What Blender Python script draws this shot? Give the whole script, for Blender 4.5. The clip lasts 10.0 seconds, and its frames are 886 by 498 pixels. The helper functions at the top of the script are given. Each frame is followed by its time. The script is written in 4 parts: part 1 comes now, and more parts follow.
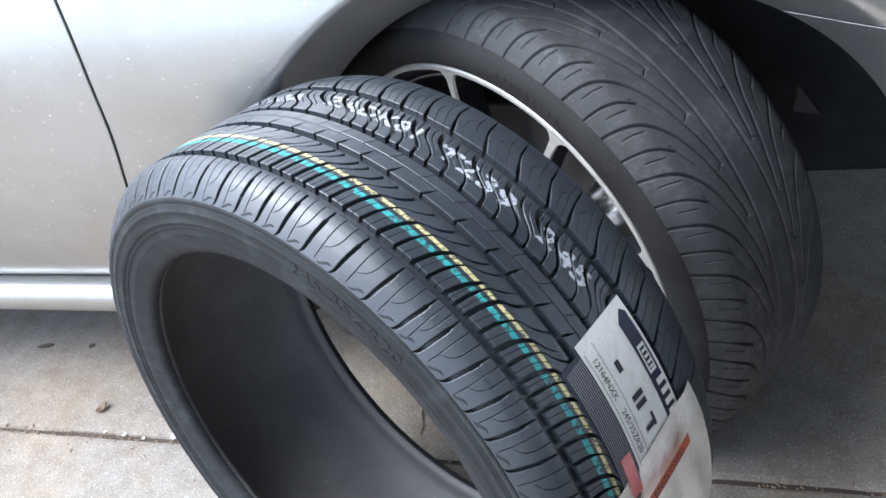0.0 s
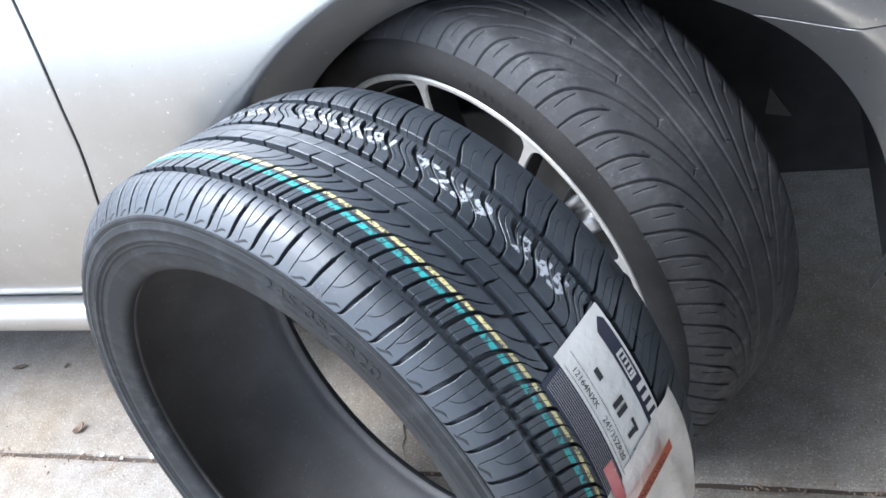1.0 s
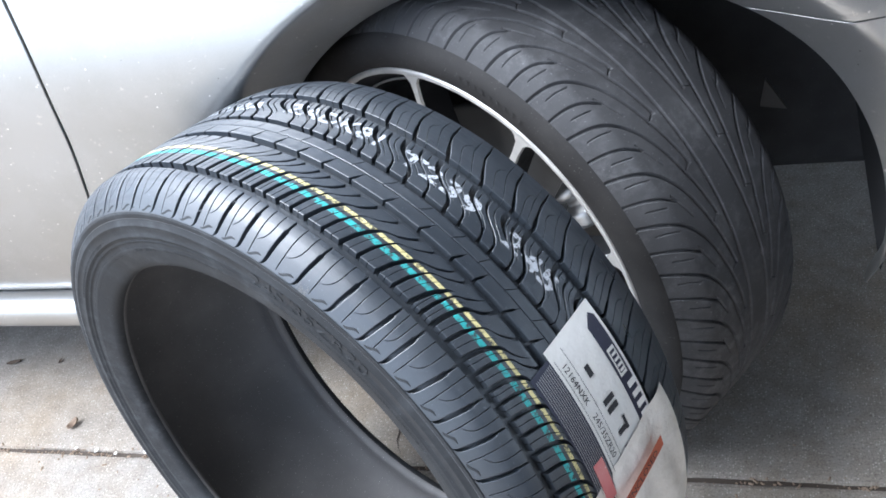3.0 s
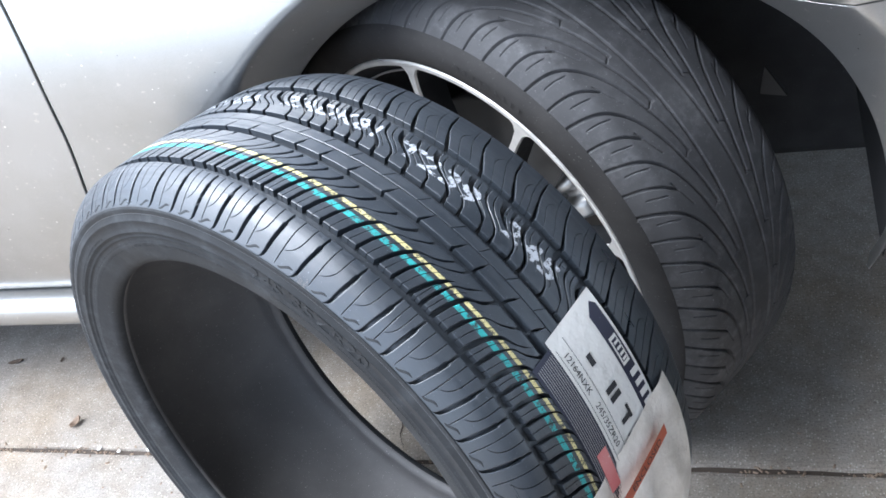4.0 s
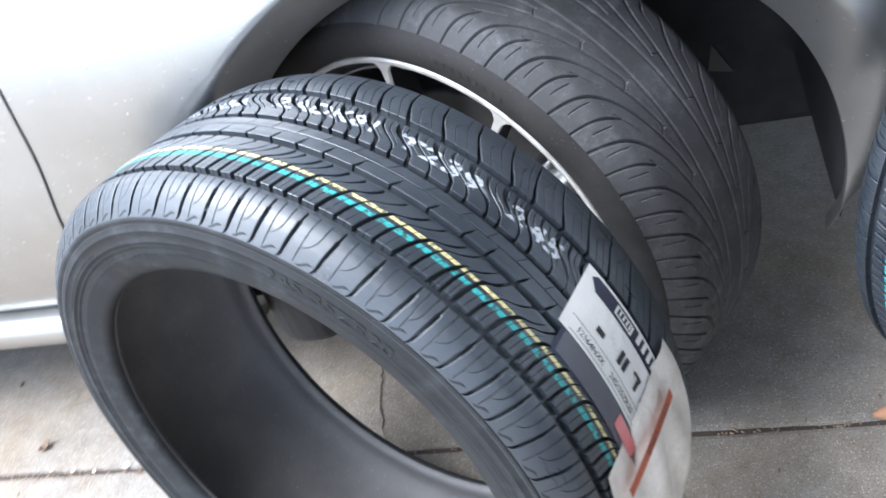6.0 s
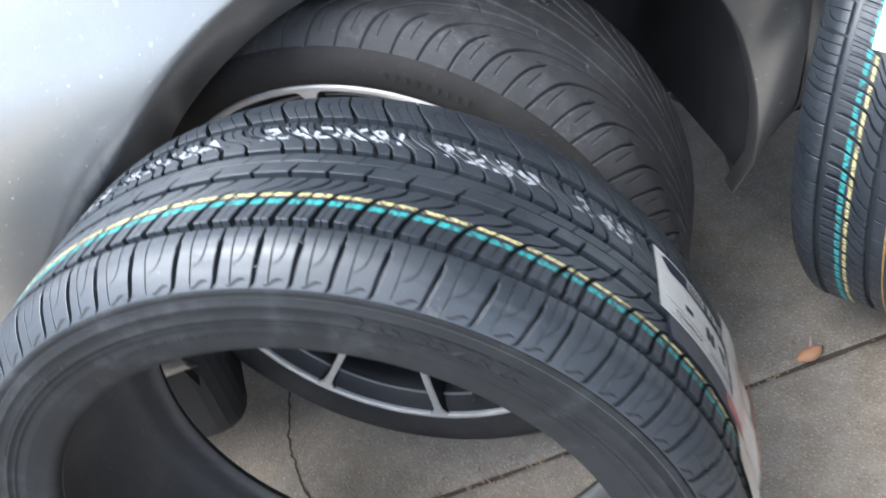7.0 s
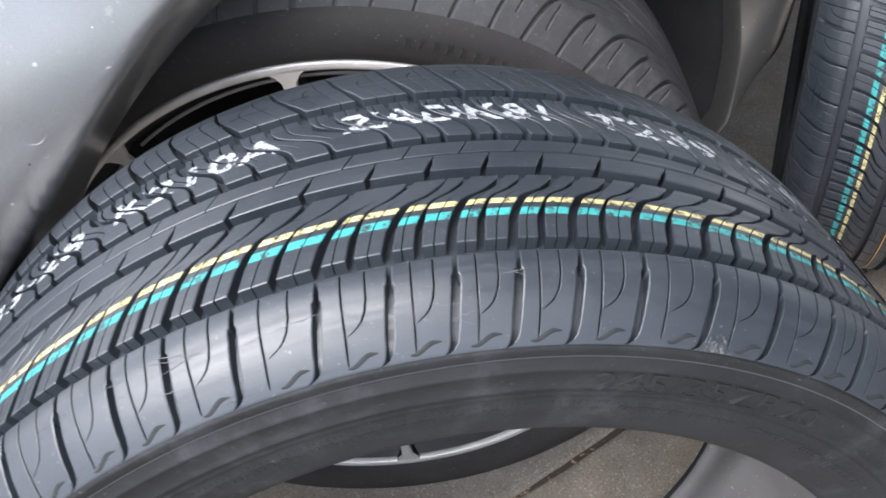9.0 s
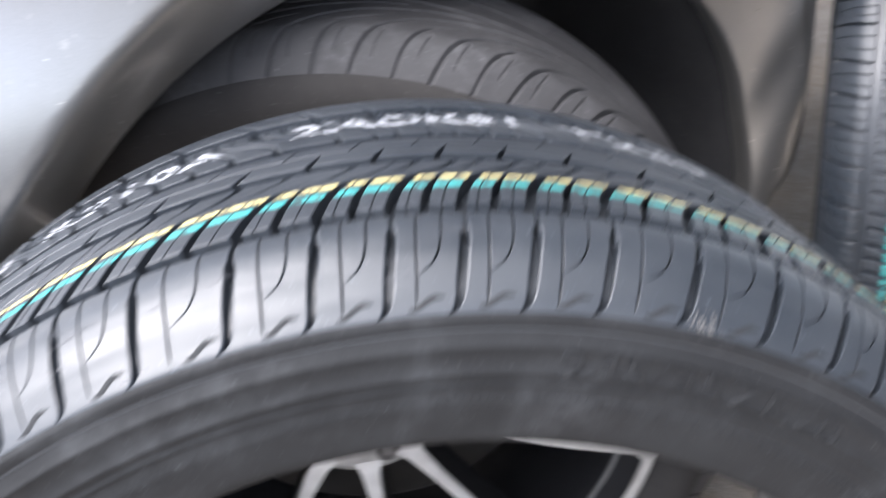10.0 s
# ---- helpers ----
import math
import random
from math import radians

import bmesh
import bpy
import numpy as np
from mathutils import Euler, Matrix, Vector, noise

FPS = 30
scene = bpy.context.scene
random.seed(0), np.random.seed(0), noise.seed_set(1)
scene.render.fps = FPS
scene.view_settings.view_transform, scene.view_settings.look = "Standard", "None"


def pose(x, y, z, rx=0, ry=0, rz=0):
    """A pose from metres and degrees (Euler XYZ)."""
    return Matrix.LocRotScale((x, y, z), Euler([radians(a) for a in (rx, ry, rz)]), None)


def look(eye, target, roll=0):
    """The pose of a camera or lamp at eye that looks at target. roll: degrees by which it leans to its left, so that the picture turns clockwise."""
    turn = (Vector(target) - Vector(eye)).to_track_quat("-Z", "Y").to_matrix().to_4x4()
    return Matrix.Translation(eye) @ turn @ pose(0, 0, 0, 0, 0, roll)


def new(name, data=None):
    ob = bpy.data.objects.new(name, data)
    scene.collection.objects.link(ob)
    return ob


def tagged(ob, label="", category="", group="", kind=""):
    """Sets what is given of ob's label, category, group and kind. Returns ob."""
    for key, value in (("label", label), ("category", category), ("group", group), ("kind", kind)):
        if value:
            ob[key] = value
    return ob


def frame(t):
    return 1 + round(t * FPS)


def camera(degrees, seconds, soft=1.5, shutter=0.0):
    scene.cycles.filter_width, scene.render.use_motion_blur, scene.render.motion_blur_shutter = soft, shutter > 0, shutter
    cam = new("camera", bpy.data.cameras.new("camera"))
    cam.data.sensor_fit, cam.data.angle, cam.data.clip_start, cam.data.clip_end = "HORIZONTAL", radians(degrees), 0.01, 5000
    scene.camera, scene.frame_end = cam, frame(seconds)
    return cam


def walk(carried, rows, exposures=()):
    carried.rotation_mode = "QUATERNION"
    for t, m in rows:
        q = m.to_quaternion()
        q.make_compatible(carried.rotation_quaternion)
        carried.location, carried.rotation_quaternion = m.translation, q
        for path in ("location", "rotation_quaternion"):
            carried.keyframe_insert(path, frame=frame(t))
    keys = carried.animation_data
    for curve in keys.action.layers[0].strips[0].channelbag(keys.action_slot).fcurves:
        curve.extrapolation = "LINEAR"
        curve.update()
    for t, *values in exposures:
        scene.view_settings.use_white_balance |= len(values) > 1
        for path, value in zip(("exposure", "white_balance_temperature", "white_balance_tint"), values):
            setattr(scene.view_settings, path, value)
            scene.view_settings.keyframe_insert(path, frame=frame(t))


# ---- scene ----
cam = camera(49.06, 10.0, soft=1.6, shutter=0.5)
# seconds, eye in metres, turn in degrees
PATH = [
    (0, 0.2908, -0.7617, 1.1265, 48.77, 13.62, 14.60),
    (0.5, 0.2891, -0.7616, 1.1264, 48.55, 13.75, 13.63),
    (1, 0.2908, -0.7558, 1.1234, 48.84, 13.84, 12.68),
    (1.5, 0.2941, -0.7536, 1.1283, 49.23, 14.65, 12.29),
    (2, 0.2975, -0.7531, 1.1254, 49.25, 14.90, 12.32),
    (2.5, 0.3022, -0.7528, 1.1206, 48.84, 16.13, 11.73),
    (3, 0.2972, -0.7467, 1.1199, 48.31, 13.94, 12.57),
    (3.2, 0.2929, -0.7520, 1.1221, 48.08, 14.42, 12.70),
    (4.5, 0.2996, -0.7405, 1.1092, 47.82, 14.60, 11.42),
    (5, 0.3164, -0.7375, 1.1094, 48.36, 10.94, 9.03),
    (5.2, 0.3332, -0.7622, 1.1137, 48.32, 11.67, 8.98),
    (5.5, 0.3290, -0.7682, 1.1332, 46.85, 13.59, 9.45),
    (5.7, 0.3109, -0.7784, 1.1407, 46.03, 14.80, 9.57),
    (6.8, -0.0471, -0.7452, 1.1214, 47.13, 10.50, -14.40),
    (7, -0.0741, -0.7028, 1.1097, 45.15, 10.10, -16.73),
    (7.5, -0.1145, -0.6315, 1.1096, 44.72, 11.19, -20.04),
    (8, -0.1921, -0.5444, 1.0673, 42.90, 9.24, -26.20),
    (8.5, -0.2809, -0.4527, 1.0218, 43.51, 5.90, -32.76),
    (9, -0.2707, -0.4430, 1.0006, 43.08, 3.36, -33.66),
    (9.5, -0.2552, -0.4488, 0.9682, 45.96, 2.36, -33.08),
    (9.8, -0.2550, -0.4530, 0.9220, 53.19, 1.04, -34.68),
    (10, -0.2592, -0.4853, 0.8799, 56.91, 5.53, -32.09),
]
EXPOSURES = [(0.0, 1.67, 5680, 8), (0.5, 1.87, 5680, 8), (1.0, 1.94, 5650, 8), (2.0, 1.98, 5650, 8), (3.0, 1.92, 5650, 8), (4.5, 1.96, 5650, 8), (5.0, 2.17, 5650, 8), (5.5, 2.25, 5650, 8), (7.0, 1.66, 5800, 8), (7.5, 1.77, 5850, 8), (8.0, 1.48, 5850, 8), (8.5, 1.48, 6150, 12), (9.5, 1.50, 6200, 12), (10.0, 1.84, 6250, 14)]
walk(cam, [(t, pose(x, y, z, a, b, c)) for t, x, y, z, a, b, c in PATH], EXPOSURES)

# ---- light ----
world = bpy.data.worlds.new("sky")
scene.world = world
world.use_nodes = True
wn = world.node_tree
sky = wn.nodes.new("ShaderNodeTexSky")
sky.sky_type = "NISHITA"
sky.sun_disc = False
sky.sun_elevation = radians(60)
sky.sun_rotation = radians(263)
sky.air_density, sky.dust_density, sky.ozone_density = 1.0, 2.5, 1.5
wn.nodes["Background"].inputs["Strength"].default_value = 0.15
haze = wn.nodes.new("ShaderNodeHueSaturation")
haze.inputs["Saturation"].default_value = 0.42
wn.links.new(sky.outputs[0], haze.inputs["Color"])
wn.links.new(haze.outputs[0], wn.nodes["Background"].inputs["Color"])
sun_data = bpy.data.lights.new("sun", "SUN")
sun_data.energy, sun_data.angle, sun_data.color = 2.1, radians(60), (1.0, 0.965, 0.92)
sun = new("sun", sun_data)
sun.matrix_world = look((-4.0, -0.5, 7.2), (0, 0, 0))


# ---- materials ----
def material(name, base, rough=0.5, metal=0.0, coat=0.0, spec=0.5):
    m = bpy.data.materials.new(name)
    m.use_nodes = True
    b = m.node_tree.nodes["Principled BSDF"]
    b.inputs["Base Color"].default_value = (*base, 1)
    b.inputs["Roughness"].default_value = rough
    b.inputs["Metallic"].default_value = metal
    b.inputs["Coat Weight"].default_value = coat
    b.inputs["Specular IOR Level"].default_value = spec
    return m, m.node_tree, b


def noise_node(nt, scale, detail=4.0, rough=0.6):
    c = nt.nodes.new("ShaderNodeTexCoord")
    n = nt.nodes.new("ShaderNodeTexNoise")
    n.inputs["Scale"].default_value, n.inputs["Detail"].default_value = scale, detail
    n.inputs["Roughness"].default_value = rough
    nt.links.new(c.outputs["Object"], n.inputs["Vector"])
    return n


def ramp(nt, source, stops):
    r = nt.nodes.new("ShaderNodeValToRGB")
    e = r.color_ramp.elements
    while len(e) < len(stops):
        e.new(0.5)
    for el, (at, col) in zip(e, stops):
        el.position, el.color = at, (*col, 1)
    nt.links.new(source, r.inputs["Fac"])
    return r


def mix(nt, a, b, fac, mode="MIX"):
    n = nt.nodes.new("ShaderNodeMix")
    n.data_type, n.blend_type = "RGBA", mode
    for sock, v in ((n.inputs[6], a), (n.inputs[7], b), (n.inputs[0], fac)):
        if isinstance(v, (int, float)):
            sock.default_value = v
        elif isinstance(v, tuple):
            sock.default_value = (*v, 1)
        else:
            nt.links.new(v, sock)
    return n.outputs[2]


def bump(nt, b, height, strength, distance):
    n = nt.nodes.new("ShaderNodeBump")
    n.inputs["Strength"].default_value, n.inputs["Distance"].default_value = strength, distance
    nt.links.new(height, n.inputs["Height"])
    nt.links.new(n.outputs[0], b.inputs["Normal"])


def rubber(name, dark, light, r0, r1, fine=900.0, depth=0.0002, spec=0.5, smear=0.0, streak=False):
    m, nt, b = material(name, dark, r0, spec=spec)
    big, grain = noise_node(nt, 14, 6), noise_node(nt, fine, 2)
    col = ramp(nt, big.outputs["Fac"], [(0.38, dark), (0.68, light)])
    sp = noise_node(nt, 420, 3)
    col_out = col.outputs[0]
    if smear:
        sm = noise_node(nt, 9.0, 9, 0.75)
        rub = ramp(nt, sm.outputs["Fac"], [(0.46, (0, 0, 0)), (0.62, (smear,) * 3)])
        flecks = ramp(nt, noise_node(nt, 70, 6, 0.7).outputs["Fac"], [(0.44, (0.15,) * 3), (0.60, (1, 1, 1))])
        col_out = mix(nt, col_out, tuple(3.0 * c for c in light), mix(nt, rub.outputs[0], flecks.outputs[0], 1.0, "MULTIPLY"))
    dust = ramp(nt, sp.outputs["Fac"], [(0.66, (0, 0, 0)), (0.74, (1, 1, 1))])
    nt.links.new(mix(nt, col_out, tuple(min(1, 4.0 * c + 0.02) for c in light), mix(nt, (0, 0, 0), dust.outputs[0], 0.5)), b.inputs["Base Color"])
    rr = ramp(nt, big.outputs["Fac"], [(0.3, (r0,) * 3), (0.7, (r1,) * 3)])
    rough_out = rr.outputs[0]
    if streak:
        st = noise_node(nt, 1.0, 4, 0.6)
        mp = nt.nodes.new("ShaderNodeMapping")
        mp.inputs["Scale"].default_value = (7, 7, 260)
        nt.links.new(st.inputs["Vector"].links[0].from_socket, mp.inputs["Vector"])
        nt.links.new(mp.outputs[0], st.inputs["Vector"])
        sr = ramp(nt, st.outputs["Fac"], [(0.35, (0.72,) * 3), (0.62, (1.22,) * 3)])
        rough_out = mix(nt, rough_out, sr.outputs[0], 1.0, "MULTIPLY")
    nt.links.new(rough_out, b.inputs["Roughness"])
    bump(nt, b, grain.outputs["Fac"], 0.5, depth)
    return m


RUBBER = rubber("new_rubber", (0.027, 0.0335, 0.043), (0.039, 0.0465, 0.057), 0.35, 0.49, depth=0.00012, spec=0.86, streak=True)
RUBBER_SIDE = rubber("sidewall_rubber", (0.015, 0.016, 0.0178), (0.024, 0.0257, 0.028), 0.58, 0.80, fine=300.0, depth=0.0005, smear=0.48, spec=0.24)


def liner_rubber():
    """Dull grey butyl with fine slanting ribs left by the curing bladder."""
    m = rubber("inner_liner", (0.105, 0.101, 0.099), (0.143, 0.137, 0.134), 0.6, 0.75)
    nt = m.node_tree
    c = nt.nodes.new("ShaderNodeTexCoord")
    g = nt.nodes.new("ShaderNodeTexGradient")
    g.gradient_type = "RADIAL"
    nt.links.new(c.outputs["Object"], g.inputs["Vector"])
    xyz = nt.nodes.new("ShaderNodeSeparateXYZ")
    nt.links.new(c.outputs["Object"], xyz.inputs[0])
    turns, slant, wave = (nt.nodes.new("ShaderNodeMath") for _ in range(3))
    turns.operation, turns.inputs[1].default_value = "MULTIPLY", 2 * math.pi * 120
    slant.operation, slant.inputs[1].default_value = "MULTIPLY_ADD", 160.0
    wave.operation = "SINE"
    nt.links.new(g.outputs["Fac"], turns.inputs[0])
    nt.links.new(xyz.outputs["Z"], slant.inputs[0])
    nt.links.new(turns.outputs[0], slant.inputs[2])
    nt.links.new(slant.outputs[0], wave.inputs[0])
    bump(nt, nt.nodes["Principled BSDF"], wave.outputs[0], 0.14, 0.0005)
    return m


RUBBER_LINER = liner_rubber()
RUBBER_OLD = rubber("worn_rubber", (0.048, 0.048, 0.051), (0.070, 0.070, 0.073), 0.55, 0.75, smear=0.38, spec=0.32)


def worn_stripe(name, col):
    """Thin paint with the rubber showing through."""
    m, nt, b = material(name, col, 0.5)
    n, g = noise_node(nt, 210, 4, 0.7), noise_node(nt, 25, 3)
    cut = ramp(nt, n.outputs["Fac"], [(0.37, (0, 0, 0)), (0.50, (1, 1, 1))])
    tone = ramp(nt, g.outputs["Fac"], [(0.35, tuple(c * 0.75 for c in col)), (0.65, col)])
    nt.links.new(mix(nt, (0.05, 0.051, 0.054), tone.outputs[0], cut.outputs[0]), b.inputs["Base Color"])
    return m


CYAN = worn_stripe("turquoise_stripe", (0.06, 0.42, 0.42))
YELLOW = worn_stripe("yellow_stripe", (0.72, 0.64, 0.30))
ORANGE_LINE = rubber("orange_line", (0.62, 0.36, 0.10), (0.7, 0.45, 0.15), 0.5, 0.6)
CHALK = worn_stripe("white_paint_mark", (0.54, 0.57, 0.62))
PAPER = rubber("white_label_paper", (0.78, 0.77, 0.74), (0.86, 0.85, 0.82), 0.3, 0.45, 90, 0.0022)
INK = material("black_ink", (0.02, 0.02, 0.024), 0.5)[0]
NAVY = rubber("navy_ink", (0.012, 0.013, 0.035), (0.02, 0.02, 0.05), 0.35, 0.45)
GREY_INK = material("grey_print", (0.30, 0.30, 0.31), 0.5)[0]
RED_INK = rubber("red_ink", (0.66, 0.20, 0.20), (0.78, 0.42, 0.40), 0.5, 0.6)
ORANGE_INK = rubber("orange_ink", (0.44, 0.09, 0.04), (0.54, 0.14, 0.07), 0.45, 0.55)
DARK_PLASTIC = rubber("dark_plastic", (0.028, 0.028, 0.030), (0.045, 0.044, 0.044), 0.6, 0.75)
RUBBER_OLD_SIDE = rubber("worn_sidewall", (0.036, 0.035, 0.035), (0.054, 0.052, 0.051), 0.8, 0.95, spec=0.12)


def film_material():
    m, nt, b = material("white_plastic_film", (0.8, 0.79, 0.77), 0.28)
    n = noise_node(nt, 40, 5)
    nt.links.new(ramp(nt, n.outputs["Fac"], [(0.3, (0.66, 0.61, 0.54)), (0.7, (0.83, 0.79, 0.73))]).outputs[0], b.inputs["Base Color"])
    bump(nt, b, n.outputs["Fac"], 0.6, 0.004)
    return m


FILM = film_material()


def specks(nt, scale, size, keep):
    """Sparse round spots: a share of the cells of a Voronoi pattern hold one each."""
    c = nt.nodes.new("ShaderNodeTexCoord")
    v = nt.nodes.new("ShaderNodeTexVoronoi")
    v.inputs["Scale"].default_value = scale
    nt.links.new(c.outputs["Object"], v.inputs["Vector"])
    spot = ramp(nt, v.outputs["Distance"], [(size * 0.6, (1, 1, 1)), (size, (0, 0, 0))])
    part_of = nt.nodes.new("ShaderNodeSeparateColor")
    nt.links.new(v.outputs["Color"], part_of.inputs[0])
    some = ramp(nt, part_of.outputs[0], [(keep, (0, 0, 0)), (keep + 0.02, (1, 1, 1))])
    return mix(nt, spot.outputs[0], some.outputs[0], 1.0, "MULTIPLY")


def paint_material():
    m, nt, b = material("silver_paint", (0.5, 0.49, 0.47), 0.36, 0.85, 0.4)
    flakes, dirt, spots = noise_node(nt, 2600, 1), noise_node(nt, 7, 6), noise_node(nt, 120, 3)
    c = ramp(nt, flakes.outputs["Fac"], [(0.3, (0.43, 0.43, 0.43)), (0.7, (0.55, 0.55, 0.545))])
    d = ramp(nt, dirt.outputs["Fac"], [(0.35, (1, 1, 1)), (0.75, (0.86, 0.84, 0.8))])
    s = ramp(nt, spots.outputs["Fac"], [(0.655, (0, 0, 0)), (0.70, (1, 1, 1))])
    col = mix(nt, c.outputs[0], d.outputs[0], 1.0, "MULTIPLY")
    col = mix(nt, col, (0.7, 0.68, 0.64), mix(nt, (0, 0, 0), s.outputs[0], 0.5))
    for scale, size, keep, tone in ((70.0, 0.11, 0.80, (0.86, 0.85, 0.83)), (130.0, 0.13, 0.90, (0.90, 0.89, 0.87)), (55.0, 0.055, 0.86, (0.16, 0.15, 0.14))):
        col = mix(nt, col, tone, specks(nt, scale, size, keep))
    nt.links.new(col, b.inputs["Base Color"])
    rr = ramp(nt, dirt.outputs["Fac"], [(0.3, (0.29,) * 3), (0.7, (0.38,) * 3)])
    nt.links.new(rr.outputs[0], b.inputs["Roughness"])
    b.inputs["Coat Roughness"].default_value = 0.12
    return m


PAINT = paint_material()
DUSTY_PLASTIC = rubber("dusty_plastic", (0.042, 0.042, 0.044), (0.062, 0.062, 0.064), 0.7, 0.9, spec=0.2)


def metal_material(name, col, rough, metal=1.0):
    m, nt, b = material(name, col, rough, metal)
    n = noise_node(nt, 60, 5)
    nt.links.new(ramp(nt, n.outputs["Fac"], [(0.3, tuple(c * 0.8 for c in col)), (0.7, col)]).outputs[0], b.inputs["Base Color"])
    nt.links.new(ramp(nt, n.outputs["Fac"], [(0.3, (rough,) * 3), (0.7, (min(1, rough * 1.4),) * 3)]).outputs[0], b.inputs["Roughness"])
    return m


MACHINED = metal_material("machined_alloy", (0.82, 0.81, 0.79), 0.42, 0.6)
DARK_ALLOY = metal_material("dark_grey_alloy", (0.035, 0.036, 0.04), 0.4, 0.5)
STEEL = metal_material("cast_steel", (0.35, 0.35, 0.36), 0.35)


def concrete_material():
    m, nt, b = material("concrete", (0.34, 0.31, 0.27), 0.85)
    big, mid, fine = noise_node(nt, 1.3, 6), noise_node(nt, 22, 6, 0.7), noise_node(nt, 330, 4, 0.75)
    c1 = ramp(nt, big.outputs["Fac"], [(0.35, (0.305, 0.281, 0.255)), (0.65, (0.385, 0.358, 0.328))])
    c2 = ramp(nt, mid.outputs["Fac"], [(0.3, (0.72, 0.70, 0.67)), (0.62, (1, 1, 1))])
    c3 = ramp(nt, fine.outputs["Fac"], [(0.34, (0.55, 0.52, 0.49)), (0.46, (0.95, 0.94, 0.93)), (0.57, (1.04, 1.03, 1.02)), (0.66, (1.28, 1.26, 1.23))])
    col = mix(nt, mix(nt, c1.outputs[0], c2.outputs[0], 1.0, "MULTIPLY"), c3.outputs[0], 1.0, "MULTIPLY")
    rust = ramp(nt, noise_node(nt, 2.6, 5, 0.65).outputs["Fac"], [(0.42, (1, 1, 1)), (0.66, (1.02, 0.90, 0.74))])
    col = mix(nt, col, rust.outputs[0], 0.8, "MULTIPLY")
    for scale, size, keep, tone in ((300.0, 0.40, 0.70, (0.80, 0.75, 0.66)), (230.0, 0.36, 0.78, (0.17, 0.14, 0.115)), (60.0, 0.16, 0.86, (0.13, 0.10, 0.08))):
        col = mix(nt, col, tone, mix(nt, (0, 0, 0), specks(nt, scale, size, keep), 0.38))
    nt.links.new(col, b.inputs["Base Color"])
    bump(nt, b, fine.outputs["Fac"], 0.6, 0.002)
    return m


CONCRETE = concrete_material()
STUCCO = rubber("grey_stucco", (0.17, 0.165, 0.16), (0.22, 0.213, 0.205), 0.85, 0.95, 120, 0.003)
GRIT = material("dirt_in_joint", (0.085, 0.068, 0.055), 0.95)[0]
LEAF = rubber("dry_leaf", (0.52, 0.24, 0.12), (0.62, 0.42, 0.28), 0.6, 0.8, 200)
LEAF_STEM = rubber("pale_leaf_stem", (0.42, 0.30, 0.27), (0.55, 0.42, 0.38), 0.6, 0.8, 200)
LEAF_PALE = rubber("pale_dry_leaf", (0.24, 0.17, 0.12), (0.34, 0.26, 0.19), 0.7, 0.9, 200)
LEAF_DARK = rubber("dark_dry_leaf", (0.10, 0.07, 0.05), (0.16, 0.12, 0.09), 0.7, 0.9, 200)
CHIP = material("white_chip", (0.75, 0.73, 0.7), 0.7)[0]


# ---- mesh helpers ----
def thing(name, label, category, m=None, group="", kind=""):
    ob = new(name)
    ob.empty_display_size = 0.05
    if m is not None:
        ob.matrix_world = m
    return tagged(ob, label, category, group, kind)


def part(name, mesh, mats, parent=None, label=""):
    """Links a mesh (or bmesh) as one object under parent."""
    if isinstance(mesh, bmesh.types.BMesh):
        me = bpy.data.meshes.new(name)
        mesh.to_mesh(me)
        mesh.free()
        mesh = me
    if len(mesh.materials) == 0:
        for mm in mats if isinstance(mats, (list, tuple)) else [mats]:
            mesh.materials.append(mm)
    ob = new(name, mesh)
    if parent is not None:
        ob.parent = parent
    if label:
        ob["label"] = label
    return ob


def mesh_from(name, verts, faces, smooth=False, slots=None):
    me = bpy.data.meshes.new(name)
    me.from_pydata([tuple(v) for v in verts], [], [tuple(f) for f in faces])
    if smooth:
        me.polygons.foreach_set("use_smooth", [True] * len(me.polygons))
    if slots is not None:
        me.polygons.foreach_set("material_index", slots)
    me.update()
    return me


def lathe(name, profile, steps=192, smooth=True, closed=False):
    """Turns a profile of (w, r) about local z."""
    n = len(profile)
    v, f = [], []
    for i in range(steps):
        a = 2 * math.pi * i / steps
        v += [(r * math.cos(a), r * math.sin(a), w) for w, r in profile]
    for i in range(steps):
        j = (i + 1) % steps
        for k in range(n if closed else n - 1):
            q = (k + 1) % n
            f.append((i * n + k, j * n + k, j * n + q, i * n + q))
    return mesh_from(name, v, f, smooth)


def grid_mesh(name, pts, smooth=True, flip=False):
    """A sheet from rows of points."""
    rows, cols = len(pts), len(pts[0])
    v = [p for row in pts for p in row]
    f = []
    for i in range(rows - 1):
        for j in range(cols - 1):
            q = (i * cols + j, i * cols + j + 1, (i + 1) * cols + j + 1, (i + 1) * cols + j)
            f.append(q[::-1] if flip else q)
    return mesh_from(name, v, f, smooth)


def thicken(ob, t):
    s = ob.modifiers.new("thickness", "SOLIDIFY")
    s.thickness, s.offset = t, 0
    return ob


def box_mesh(name, x0, x1, y0, y1, z0, z1, bevel=0.0):
    bm = bmesh.new()
    bmesh.ops.create_cube(bm, size=1, matrix=Matrix.LocRotScale(((x0 + x1) / 2, (y0 + y1) / 2, (z0 + z1) / 2), None, (x1 - x0, y1 - y0, z1 - z0)))
    if bevel:
        bmesh.ops.bevel(bm, geom=bm.edges[:], offset=bevel, segments=5 if bevel > 0.03 else 2, affect="EDGES", profile=0.5)
    me = bpy.data.meshes.new(name)
    bm.to_mesh(me)
    bm.free()
    return me


def smoothstep(a, b, x):
    t = min(1.0, max(0.0, (x - a) / (b - a)))
    return t * t * (3 - 2 * t)


